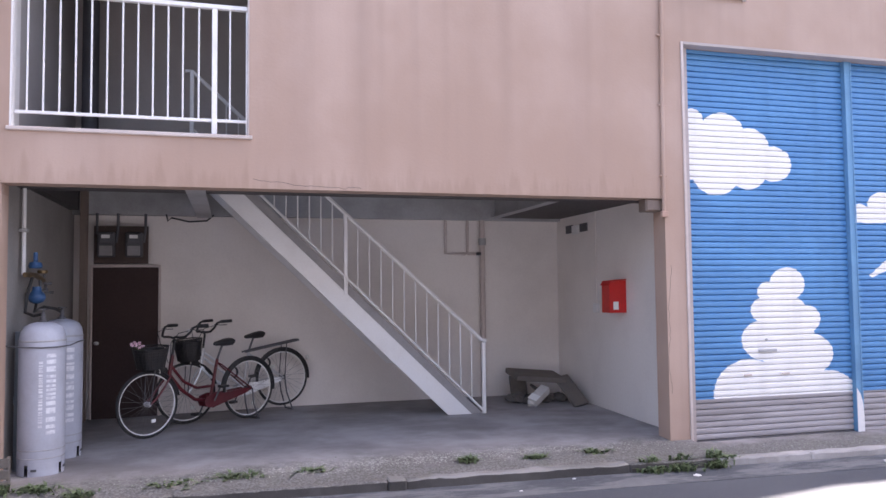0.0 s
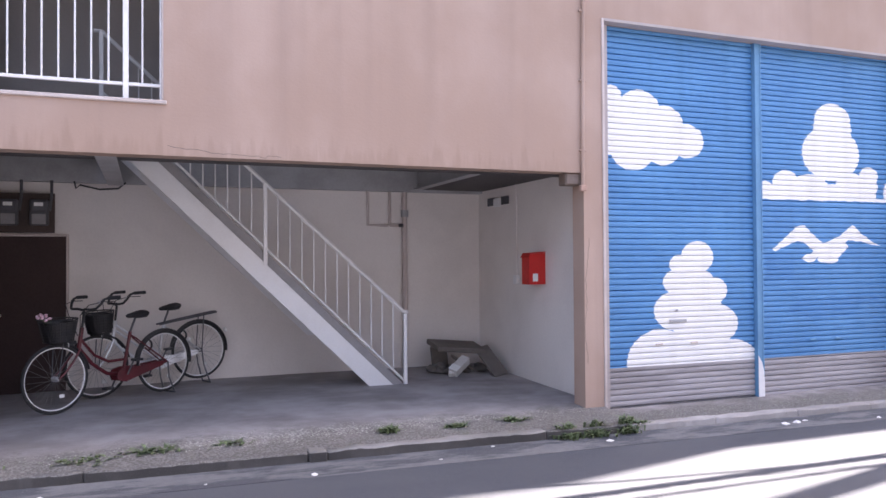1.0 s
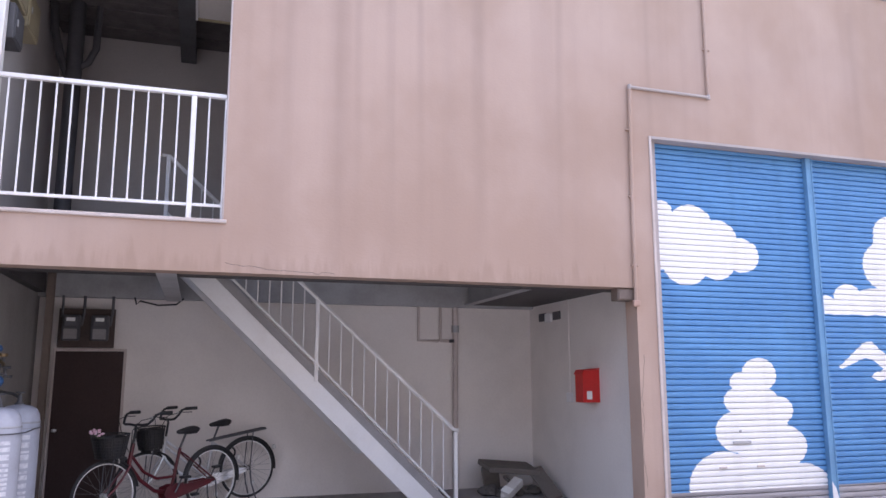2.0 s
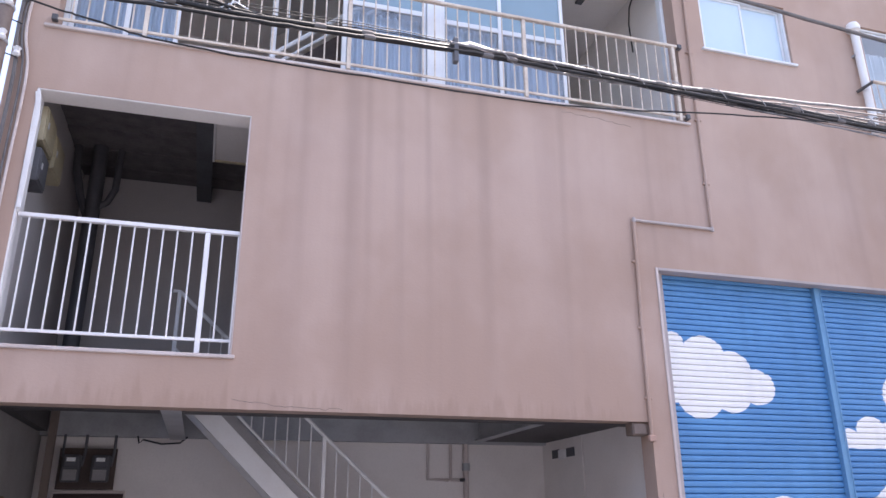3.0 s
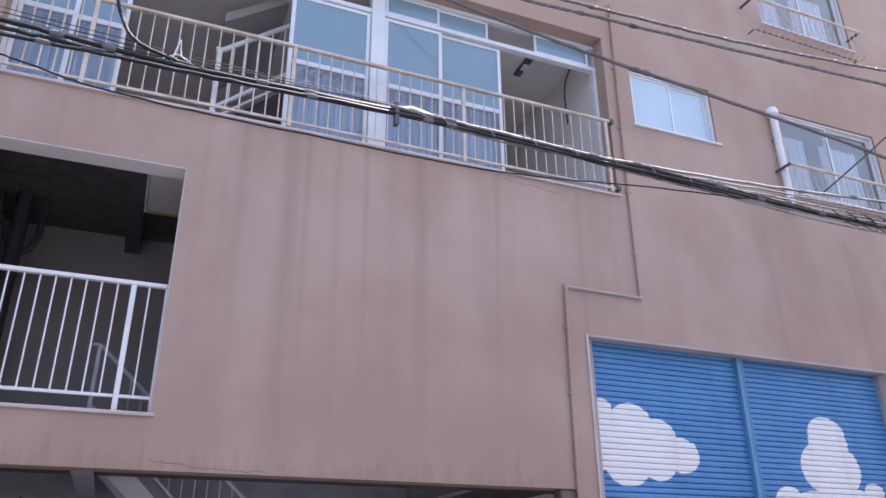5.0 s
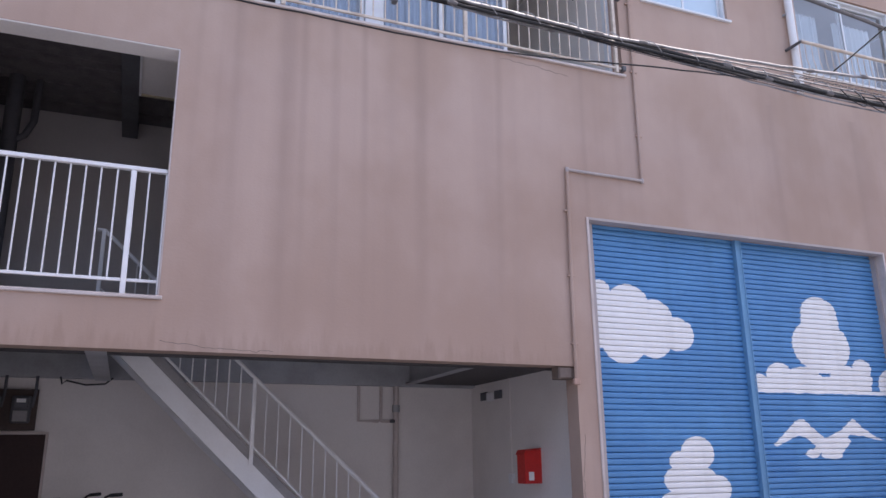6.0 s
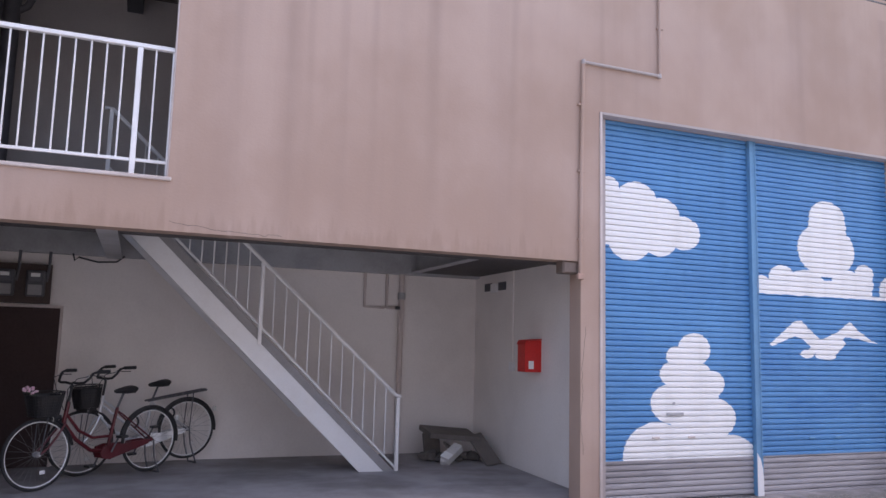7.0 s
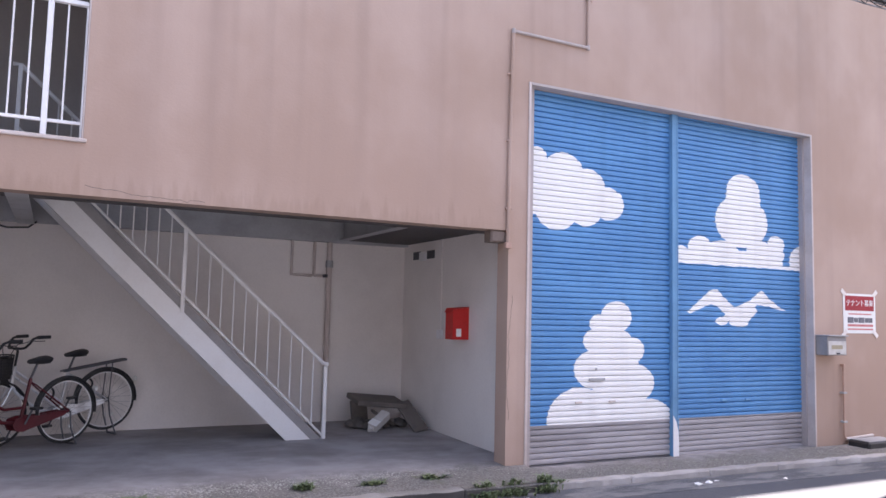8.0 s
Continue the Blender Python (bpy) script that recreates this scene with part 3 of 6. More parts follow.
part("guide_lip", box(6.486, 6.502, 0.105, 0.114, -0.05, 3.955, 0.003), "blue_steel", post)
part("guide_lip", box(6.562, 6.578, 0.105, 0.114, -0.05, 3.955, 0.003), "blue_steel", post)
part("painted_foot", prism([(6.488, -0.04), (6.574, -0.04), (6.573, 0.14), (6.563, 0.26), (6.535, 0.36), (6.488, 0.43)], 0.1005, 0.104), "white_steel", post, "white cloud paint on the post's foot")
for x0, x1 in ((4.413, 4.532), (8.733, 8.767)):
    setting("shutter_guide", box(x0, x1, 0.10, 0.20, -0.06, 3.952), "jamb", "lilac-grey painted shutter guide", "trim")
# slim pale frame round the shutter opening
setting("trim", box(4.396, 4.424, -0.014, 0.10, -0.03, 3.969, 0.003), "trim", "slim pale frame of the shutter opening", "trim")
setting("trim", box(8.756, 8.784, -0.014, 0.10, -0.06, 3.969, 0.003), "trim", "slim pale frame of the shutter opening", "trim")
setting("trim", box(4.425, 8.755, -0.014, 0.10, 3.941, 3.969, 0.003), "jamb", "slim pale frame of the shutter opening", "trim")

# ---------------------------------------------------------------- more materials
M.update(
    tyre=worn("tyre_rubber", (0.022, 0.022, 0.024), (0.05, 0.047, 0.043), 0.8, patch=8),
    chrome=worn("chrome", (0.80, 0.80, 0.82), (0.55, 0.52, 0.50), 0.38, 0.6, patch=9),
    red_paint=worn("dark_red_enamel", (0.11, 0.008, 0.014), (0.055, 0.006, 0.009), 0.4, patch=6),
    silver_paint=worn("silver_enamel", (0.62, 0.62, 0.64), (0.42, 0.40, 0.40), 0.35, 0.3, patch=6),
    black_plastic=worn("black_plastic", (0.018, 0.018, 0.02), (0.035, 0.033, 0.032), 0.55, patch=8),
    black_wire=worn("black_wire", (0.02, 0.02, 0.022), (0.05, 0.04, 0.035), 0.5, patch=8),
    spoke=worn("dull_spokes", (0.24, 0.235, 0.23), (0.14, 0.13, 0.125), 0.45, 0.4, patch=9),
    bright_alu=worn("bright_alloy", (0.82, 0.83, 0.85), (0.66, 0.66, 0.67), 0.3, 0.3, patch=9),
    rim=worn("bright_rim", (0.84, 0.82, 0.80), (0.62, 0.60, 0.57), 0.35, patch=9, amount=0.4),
    amber=worn("reflector", (0.85, 0.84, 0.80), (0.6, 0.6, 0.58), 0.2, patch=8),
    gas_grey=worn("cylinder_paint", (0.44, 0.455, 0.52), (0.33, 0.33, 0.37), 0.42, patch=3, amount=0.5, relief=0.0006),
    stencil=worn("white_stencil", (0.72, 0.72, 0.75), (0.5, 0.5, 0.55), 0.6, patch=20, amount=0.9),
    brass=worn("brass", (0.22, 0.15, 0.08), (0.10, 0.07, 0.045), 0.45, 0.7, patch=10),
    regulator=worn("blue_regulator", (0.03, 0.10, 0.24), (0.02, 0.06, 0.13), 0.45, patch=8),
    rubber=worn("rubber_hose", (0.03, 0.028, 0.028), (0.015, 0.015, 0.015), 0.6, patch=8),
    pale_pipe=worn("pale_blue_pipe", (0.22, 0.25, 0.28), (0.15, 0.17, 0.19), 0.5, patch=3),
    postbox=worn("red_postbox", (0.62, 0.025, 0.02), (0.40, 0.02, 0.018), 0.4, patch=5, amount=0.4),
    paper=worn("paper", (0.82, 0.82, 0.80), (0.68, 0.67, 0.64), 0.8, patch=12, amount=0.35),
    board=worn("meter_board", (0.060, 0.034, 0.026), (0.035, 0.02, 0.016), 0.6, patch=5),
    timber=worn("grey_timber", (0.17, 0.148, 0.132), (0.085, 0.073, 0.066), 0.85, patch=5, grain=60, relief=0.003),
    rubble=worn("dark_rubble", (0.13, 0.115, 0.105), (0.06, 0.052, 0.048), 0.9, patch=9, relief=0.004),
    carton=worn("pale_carton", (0.62, 0.60, 0.57), (0.40, 0.38, 0.35), 0.8, patch=9),
    gravel=worn("pale_gravel", (0.40, 0.39, 0.36), (0.14, 0.135, 0.12), 0.85, patch=30, amount=0.9),
    weed=worn("weed_leaf", (0.155, 0.205, 0.10), (0.08, 0.11, 0.055), 0.6, patch=14, amount=0.9),
    petal=worn("pink_petal", (0.75, 0.42, 0.52), (0.80, 0.66, 0.70), 0.6, patch=40, amount=0.9),
    cable=worn("black_cable", (0.008, 0.008, 0.009), (0.018, 0.017, 0.016), 0.55, patch=6),
    grey_cable=worn("grey_cable", (0.19, 0.178, 0.176), (0.11, 0.103, 0.102), 0.92, patch=6),
    pole=concrete("pole_concrete", (0.33, 0.31, 0.29), (0.22, 0.20, 0.19)),
    beige=worn("beige_cabinet", (0.42, 0.36, 0.24), (0.26, 0.22, 0.15), 0.6, patch=4),
    sign_red=worn("sign_red", (0.36, 0.014, 0.026), (0.28, 0.012, 0.02), 0.6, patch=12),
    sign_ink=worn("grey_ink", (0.12, 0.12, 0.14), (0.25, 0.25, 0.27), 0.7, patch=40),
    sign_pink=worn("red_ink", (0.55, 0.16, 0.16), (0.65, 0.35, 0.34), 0.7, patch=40),
)

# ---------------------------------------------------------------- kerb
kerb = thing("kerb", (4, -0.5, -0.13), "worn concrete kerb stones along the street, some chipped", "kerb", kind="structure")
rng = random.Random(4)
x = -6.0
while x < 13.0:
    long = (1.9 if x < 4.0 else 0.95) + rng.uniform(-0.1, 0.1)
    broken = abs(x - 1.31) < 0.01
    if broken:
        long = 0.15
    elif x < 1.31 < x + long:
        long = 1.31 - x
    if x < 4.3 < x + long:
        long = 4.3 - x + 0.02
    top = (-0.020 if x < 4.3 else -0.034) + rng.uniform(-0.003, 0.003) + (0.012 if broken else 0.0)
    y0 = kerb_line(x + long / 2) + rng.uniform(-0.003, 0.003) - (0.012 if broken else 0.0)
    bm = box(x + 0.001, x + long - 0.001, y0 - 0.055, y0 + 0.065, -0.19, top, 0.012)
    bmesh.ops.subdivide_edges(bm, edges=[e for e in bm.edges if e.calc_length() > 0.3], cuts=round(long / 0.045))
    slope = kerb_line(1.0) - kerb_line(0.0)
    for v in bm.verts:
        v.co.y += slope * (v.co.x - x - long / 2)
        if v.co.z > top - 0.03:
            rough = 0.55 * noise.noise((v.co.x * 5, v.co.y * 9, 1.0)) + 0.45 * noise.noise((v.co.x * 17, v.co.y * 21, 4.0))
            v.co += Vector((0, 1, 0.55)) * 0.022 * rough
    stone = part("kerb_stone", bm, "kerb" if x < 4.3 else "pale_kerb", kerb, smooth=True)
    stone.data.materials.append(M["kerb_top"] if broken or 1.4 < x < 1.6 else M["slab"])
    # upward faces stay pale, street faces dark: dirt and shade in the colour
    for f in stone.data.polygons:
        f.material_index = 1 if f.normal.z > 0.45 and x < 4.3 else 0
    x += long


# ---------------------------------------------------------------- bicycles
def arc(cx, cz, r, a0, a1, n, y=0.0):
    return [(cx + r * math.cos(radians(a0 + (a1 - a0) * i / n)), y, cz + r * math.sin(radians(a0 + (a1 - a0) * i / n))) for i in range(n + 1)]


def bicycle(label, paint, top_tubes, with_rack, basket_size, WB, basket_x, lift):
    """A city bicycle at the origin, its rear wheel on the origin and its front wheel towards +x."""
    R = 0.335
    b = thing("bicycle", (0, 0, 0), label, "bicycle", "bicycles in the carport")
    for cx, which in ((0.0, "rear_wheel"), (WB, "front_wheel")):
        w = part(which, tube(arc(cx, R, R - 0.034, 0, 360, 40)[:-1], 0.0082, 6, True), "rim", b, "bright rim", True)
        part("tyre", tube(arc(cx, R, R - 0.017, 0, 360, 40)[:-1], 0.017, 8, True), "tyre", w, smooth=True)
        bm = bmesh.new()
        for k in range(28):
            a, off = math.tau * k / 28, (0.5 if k % 2 else -0.5)
            tube([(cx + 0.022 * math.cos(a + off * 2.2), off * 0.06, R + 0.022 * math.sin(a + off * 2.2)), (cx + (R - 0.04) * math.cos(a), 0, R + (R - 0.04) * math.sin(a))], 0.0013, 4, bm=bm)
        part("spokes", bm, "spoke", w)
        bm = tube([(cx, -0.06, R), (cx, -0.03, R), (cx, 0.03, R), (cx, 0.06, R)], 0.02, 10, radii=[0.012, 0.026, 0.026, 0.012])
        part("hub", bm, "dark_steel" if which == "rear_wheel" else "chrome", w, smooth=True)
        part("spoke_reflector", box(cx - 0.085, cx - 0.035, -0.008, 0.008, R - 0.19, R - 0.155, 0.003), "amber", w, "white spoke reflector")
    for cx, a0, a1, name in ((0.0, 10, 190, "rear_mudguard"), (WB, 84, 172, "front_mudguard")):
        bm = bmesh.new()
        for off in (-0.018, 0.0, 0.018):
            tube([(p[0], off, p[2]) for p in arc(cx, R, R + 0.014 - abs(off) * 0.35, a0, a1, 20)], 0.010, 5, bm=bm)
        part(name, bm, "black_plastic", b, smooth=True)
    bb, head_low, head_top, seat_top = (0.50, 0, 0.27), (0.97, 0, 0.60), (0.93, 0, 0.80), (0.395, 0, 0.70)
    fr = part("frame", tube([bb, seat_top], 0.017), paint, b, "painted step-through frame", True)
    part("head_tube", tube([head_low, head_top], 0.021), paint, fr, smooth=True)
    part("down_tube", tube([head_low, (0.84, 0, 0.43), (0.68, 0, 0.305), bb], 0.019), "alu" if top_tubes else paint, fr, smooth=True)
    if top_tubes:
        for dz in (0.0, 0.065):
            part("top_tube", tube([(0.945, 0, 0.70 + dz), (0.49 - dz * 0.3, 0, 0.30 + dz)], 0.0125), "bright_alu", fr, "bright silver top tube", True)
    else:
        part("top_tube", tube([(0.95, 0, 0.69), (0.81, 0, 0.51), (0.66, 0, 0.425), (0.445, 0, 0.42)], 0.015), paint, fr, smooth=True)
    for s in (-0.055, 0.055):
        part("chain_stay", tube([(0, s, R), (0.38, s * 0.7, 0.285), bb], 0.010, 6), paint, fr, smooth=True)
        part("seat_stay", tube([(0, s, R), (0.35, s * 0.5, 0.63), (0.40, 0, 0.67)], 0.008, 6), paint, fr, smooth=True)
        part("fork_blade", tube([(0.97, s * 0.6, 0.60), (0.97 + (WB - 0.97) * 0.35, s, 0.49), (0.97 + (WB - 0.97) * 0.7, s, 0.39), (WB, s, R)], 0.011, 6), paint if paint == "red_paint" else "bright_alu", fr, smooth=True)
    part("seat_post", tube([seat_top, (0.32, 0, 0.86)], 0.012), "dark_steel", b, smooth=True)
    bm = bmesh.new()
    rings = []
    for px, half, h, z in ((0.185, 0.075, 0.07, 0.885), (0.215, 0.105, 0.105, 0.885), (0.27, 0.092, 0.10, 0.882), (0.335, 0.045, 0.075, 0.878), (0.395, 0.028, 0.055, 0.872), (0.415, 0.012, 0.03, 0.870)):
        rings.append([bm.verts.new((px + 0.02, half * math.cos(a), z + h * 0.5 * math.sin(a) * (0.6 if math.sin(a) > 0 else 1.0))) for a in (math.tau * k / 12 for k in range(12))])
    for p, q in zip(rings, rings[1:]):
        for k in range(12):
            bm.faces.new((p[k], p[(k + 1) % 12], q[(k + 1) % 12], q[k]))
    bm.faces.new(rings[0]), bm.faces.new(rings[-1])
    saddle = part("saddle", bm, "black_plastic", b, "black padded saddle", True)
    part("saddle_springs", tube([(0.22, -0.05, 0.845), (0.32, 0, 0.84), (0.22, 0.05, 0.845)], 0.008, 6), "dark_steel", saddle)
    stem = part("handlebar_stem", tube([head_top, (0.900, 0, 0.95), (0.910, 0, 0.975)], 0.013), "black_plastic", b, smooth=True)
    for s in (-1, 1):
        part("handlebar", tube([(0.910, 0, 0.972), (0.930, s * 0.06, 0.985), (0.930, s * 0.15, 0.982), (0.910, s * 0.215, 0.990), (0.880, s * 0.25, 1.030), (0.850, s * 0.262, 1.075), (0.810, s * 0.268, 1.088), (0.705, s * 0.285, 1.085)], 0.0125, 8), "black_plastic", stem, smooth=True)
        part("grip", tube([(0.810, s * 0.268, 1.088), (0.690, s * 0.288, 1.085)], 0.0175, 8), "black_plastic", stem, smooth=True)
        part("brake_lever", tube([(0.870, s * 0.255, 1.045), (0.880, s * 0.255, 1.065), (0.825, s * 0.268, 1.052), (0.745, s * 0.28, 1.048)], 0.005, 6), "black_plastic", stem, smooth=True)
        part("brake_cable", tube([(0.885, s * 0.25, 1.05), (0.975, s * 0.20, 1.03), (1.005, s * 0.10, 0.93), (0.965, s * 0.02, 0.72)], 0.004, 5), "rubber", stem, smooth=True)
    part("bell", lathe([(0.024, 0), (0.026, 0.012), (0.016, 0.026), (0.004, 0.03)], (0.875, 0.23, 1.035), 12), "chrome", stem, smooth=True)
    # round-cornered wire basket, narrower at its foot
    l, wd, h = basket_size
    z0 = 0.69
    bm = bmesh.new()

    def at(a, k, shrink=1.0):
        g = (0.74 + 0.26 * k) * shrink
        c, d = math.cos(a), math.sin(a)
        return (basket_x + l / 2 * g * math.copysign(abs(c) ** 0.55, c), wd / 2 * g * math.copysign(abs(d) ** 0.55, d), z0 + h * k)

    around = [math.tau * i / 40 for i in range(40)]
    for k in [i / 8 for i in range(9)]:
        tube([at(a, k) for a in around[::2]], 0.003 if 0 < k < 1 else 0.0065, 4, True, bm=bm)
    for a in around:
        tube([at(a, 0), at(a, 1)], 0.003, 4, bm=bm)
    for f in (-0.6, -0.3, 0.0, 0.3, 0.6):
        tube([(basket_x + f * l * 0.5, -wd * 0.33, z0), (basket_x + f * l * 0.5, wd * 0.33, z0)], 0.003, 4, bm=bm)
    basket = part("basket", bm, "black_wire", b, "black wire basket")
    bm = bmesh.new()
    low = [bm.verts.new(at(a, 0.03, 0.97)) for a in around[::2]]
    top = [bm.verts.new(at(a, 0.86, 0.97)) for a in around[::2]]
    bm.faces.new(low)
    for k in range(len(low)):
        bm.faces.new((low[k], low[(k + 1) % len(low)], top[(k + 1) % len(low)], top[k]))
    part("liner", bm, "black_wire", basket, "dark liner inside the basket")
    for s in (-0.09, 0.09):
        part("basket_stay", tube([(basket_x, s, z0), (WB, s * 0.65, R)], 0.006, 6), "dark_steel", b)
    lamp = part("head_lamp", tube([(1.00, 0.0, 0.665), (1.05, 0.0, 0.655), (1.085, 0.0, 0.65)], 0.03, 12, radii=[0.018, 0.03, 0.034]), "black_plastic", b, "small black head lamp", True)
    part("lens", tube([(1.0855, 0.0, 0.65), (1.092, 0.0, 0.649)], 0.03, 12), "amber", lamp, smooth=True)
    # chain case, crank, pedals
    case = [(0.605, 0.27), (0.58, 0.215), (0.50, 0.195), (0.42, 0.215), (0.05, 0.30), (0.03, 0.325), (0.05, 0.35), (0.34, 0.335), (0.50, 0.345), (0.58, 0.325)]
    bm = prism(case, -0.075, -0.050)
    part("chain_case", bm, paint if paint == "red_paint" else "silver_paint", b, "glossy chain case")
    part("chain_case_rim", prism(case, 0.050, 0.058), paint if paint == "red_paint" else "bright_alu", b)
    for s, dz in ((-1, -0.15), (1, 0.15)):
        crank = part("crank", tube([(0.50, s * 0.085, 0.27), (0.50 - dz * 0.5, s * 0.095, 0.27 + dz)], 0.009, 6), "dark_steel", b, smooth=True)
        part("pedal", box(0.455 - dz * 0.5, 0.545 - dz * 0.5, min(s * 0.10, s * 0.19), max(s * 0.10, s * 0.19), 0.258 + dz, 0.282 + dz, 0.004), "black_plastic", crank)
    # double stand and lock
    for s in (-0.075, 0.075):
        part("stand_leg", tube([(0.0, s, R), (-0.01, s, 0.16), (-0.06, s * 1.25, 0.012 - lift)], 0.009, 6), "dark_steel", b, smooth=True)
    part("stand_foot", tube([(-0.06, -0.10, 0.012 - lift), (-0.06, 0.10, 0.012 - lift)], 0.010, 6), "dark_steel", b, smooth=True)
    part("frame_lock", tube(arc(0.20, 0.53, 0.06, -30, 250, 10, 0.0), 0.012, 6), "black_plastic", b, smooth=True)
    part("tail_reflector", box(-0.365, -0.335, -0.028, 0.028, 0.50, 0.55, 0.008), "amber", b, "rear reflector")
    if with_rack:
        rack = part("rear_rack", tube([(0.46, -0.04, 0.695), (0.26, -0.06, 0.715), (-0.22, -0.075, 0.755), (-0.24, 0.0, 0.757), (-0.22, 0.075, 0.755), (0.26, 0.06, 0.715), (0.46, 0.04, 0.695)], 0.011, 6), "dark_steel", b, "dark steel luggage rack", True)
        for xx in (0.22, 0.12, 0.02, -0.08, -0.17):
            part("rack_bar", tube([(xx, -0.068, 0.737 - xx * 0.083), (xx, 0.068, 0.737 - xx * 0.083)], 0.007, 6), "dark_steel", rack)
        for s in (-0.075, 0.075):
            part("rack_stay", tube([(0, s, R), (-0.06, s * 0.93, 0.742)], 0.007, 6), "dark_steel", rack)
    return b


def stand_bicycle(b, rear, front, lean, lift):
    d = Vector(front) - Vector(rear)
    tilt = math.degrees(math.atan2(floor_height(*front) - floor_height(*rear) - lift, d.length))
    b.matrix_world = pose(rear[0], rear[1], floor_height(*rear) + 0.002 + lift, 0, 0, math.degrees(math.atan2(d.y, d.x))) @ pose(0, 0, 0, lean, -tilt, 0) 


red_bike = bicycle("dark red city bicycle with a black wire basket, on its stand", "red_paint", False, False, (0.30, 0.34, 0.22), 1.22, 1.175, 0.02)
stand_bicycle(red_bike, (0.285, 2.34), (-0.715, 1.63), 0.5, 0.02)
grey_bike = bicycle("silver and black city bicycle with rear rack and basket", "silver_paint", True, True, (0.28, 0.32, 0.23), 1.157, 1.10, 0.06)
stand_bicycle(grey_bike, (0.70, 2.80), (-0.37, 2.36), 1.0, 0.06)

# a few pink artificial flowers lying in the red bicycle's basket
flowers = thing("flowers", (-0.79, 1.56, 0.95), "small pink and white artificial flowers in the bicycle basket", "flowers")
rng = random.Random(11)
for i in range(7):
    c = Vector((-0.80 + rng.uniform(-0.06, 0.06), 1.53 + rng.uniform(-0.05, 0.05), 0.99 + rng.uniform(-0.02, 0.03)))
    bm = bmesh.new()
    for k in range(6):
        a = math.tau * k / 6 + i
        o = Vector((math.cos(a), math.sin(a) * 0.7 - 0.3, 0.5 * math.sin(a + 1)))
        s = o.cross(Vector((0.2, 0.9, 0.4))).normalized()
        bm.faces.new([bm.verts.new(c + v) for v in (Vector((0, 0, 0)), o * 0.018 + s * 0.012, o * 0.034, o * 0.018 - s * 0.012)])
    part("blossom", bm, "petal", flowers)
bm = bmesh.new()
for i in range(5):
    tube([(-0.80 + 0.02 * i - 0.04, 1.54, 0.985), (-0.78 + 0.01 * i, 1.57, 0.93)], 0.003, 4, bm=bm)
part("stems", bm, "weed", flowers)

# ---------------------------------------------------------------- gas cylinders and their fittings
def gas_cylinder(x, y):
    z = floor_height(x, y)
    g = thing("gas_cylinder", (x, y, z), "tall grey gas cylinder with faded white stencilled writing", "gas cylinder", "gas cylinders by the wall")
    r = 0.178
    part("shell", lathe([(r * 0.97, 0.09), (r, 0.12), (r, 1.03), (r * 0.985, 1.09), (r * 0.93, 1.15), (r * 0.80, 1.195), (r * 0.55, 1.222), (0.045, 1.235)], (x, y, z), 36), "gas_grey", g, smooth=True)
    part("weld_band", lathe([(r + 0.001, 1.075), (r * 0.998 + 0.003, 1.082), (r * 0.99 + 0.001, 1.09)], (x, y, z), 36), "steel", g)
    for h in (0.135, 0.20, 1.03):
        part("weld_seam", lathe([(r + 0.0005, h), (r + 0.003, h + 0.004), (r + 0.0005, h + 0.008)], (x, y, z), 36), "steel", g)
    bm = bmesh.new()
    n = 36
    rings = [[bm.verts.new((x + rr * math.cos(math.tau * k / n), y + rr * math.sin(math.tau * k / n), z + h)) for k in range(n)] for rr, h in ((r * 0.93, 0.0), (r * 0.985, 0.0), (r * 0.99, 0.115), (r * 0.93, 0.115))]
    for p, q in zip(rings, rings[1:]):
        for k in range(n):
            if not (k % 9 == 6 and p is rings[1]):
                bm.faces.new((p[k], p[(k + 1) % n], q[(k + 1) % n], q[k]))
    part("foot_ring", bm, "gas_grey", g, smooth=True)
    for k in range(4):
        a = math.tau * (k * 9 + 6.5) / n + 0.35
        bm = box(-0.022, 0.022, -0.003, 0.003, -0.010, 0.010, 0.002)
        bmesh.ops.transform(bm, matrix=Matrix.Translation((x + r * 0.992 * math.cos(a), y + r * 0.992 * math.sin(a), z + 0.05)) @ Matrix.Rotation(a + math.pi / 2, 4, "Z"), verts=bm.verts[:])
        part("vent_slot", bm, "dark_steel", g, "dark slot in the foot ring")
    part("neck", lathe([(0.04, 1.225), (0.04, 1.245), (0.024, 1.25), (0.022, 1.27)], (x, y, z), 16), "dark_steel", g, smooth=True)
    valve = part("valve", lathe([(0.017, 1.27), (0.017, 1.31), (0.010, 1.315), (0.010, 1.335)], (x, y, z), 12), "dark_steel", g, smooth=True)
    part("hand_wheel", tube([(x + 0.034 * math.cos(a), y + 0.034 * math.sin(a), z + 1.338) for a in (math.tau * k / 14 for k in range(14))], 0.006, 6, True), "dark_steel", valve, smooth=True)
    # a column of illegible stencil bars wrapped on the shell, facing the street
    rng = random.Random(round(y * 100))
    for col, start, stop, w in ((-0.98, 0.98, 0.35, 0.075), (-1.42, 0.92, 0.40, 0.03)):
        h = start
        while h > stop:
            step = rng.uniform(0.03, 0.075) * (1 if w > 0.04 else 0.5)
            bm = bmesh.new()
            a0, a1 = col - w / r / 2, col + w / r / 2
            pts = [[bm.verts.new((x + (r + 0.0012) * math.cos(a0 + (a1 - a0) * k / 4), y + (r + 0.0012) * math.sin(a0 + (a1 - a0) * k / 4), z + hh)) for k in range(5)] for hh in (h, h - step * 0.62)]
            for k in range(4):
                bm.faces.new((pts[0][k], pts[0][k + 1], pts[1][k + 1], pts[1][k]))
            part("stencil_bar", bm, "stencil", g, "faded white stencil mark")
            h -= step
    return g


gas_cylinder(-1.425, 0.44)
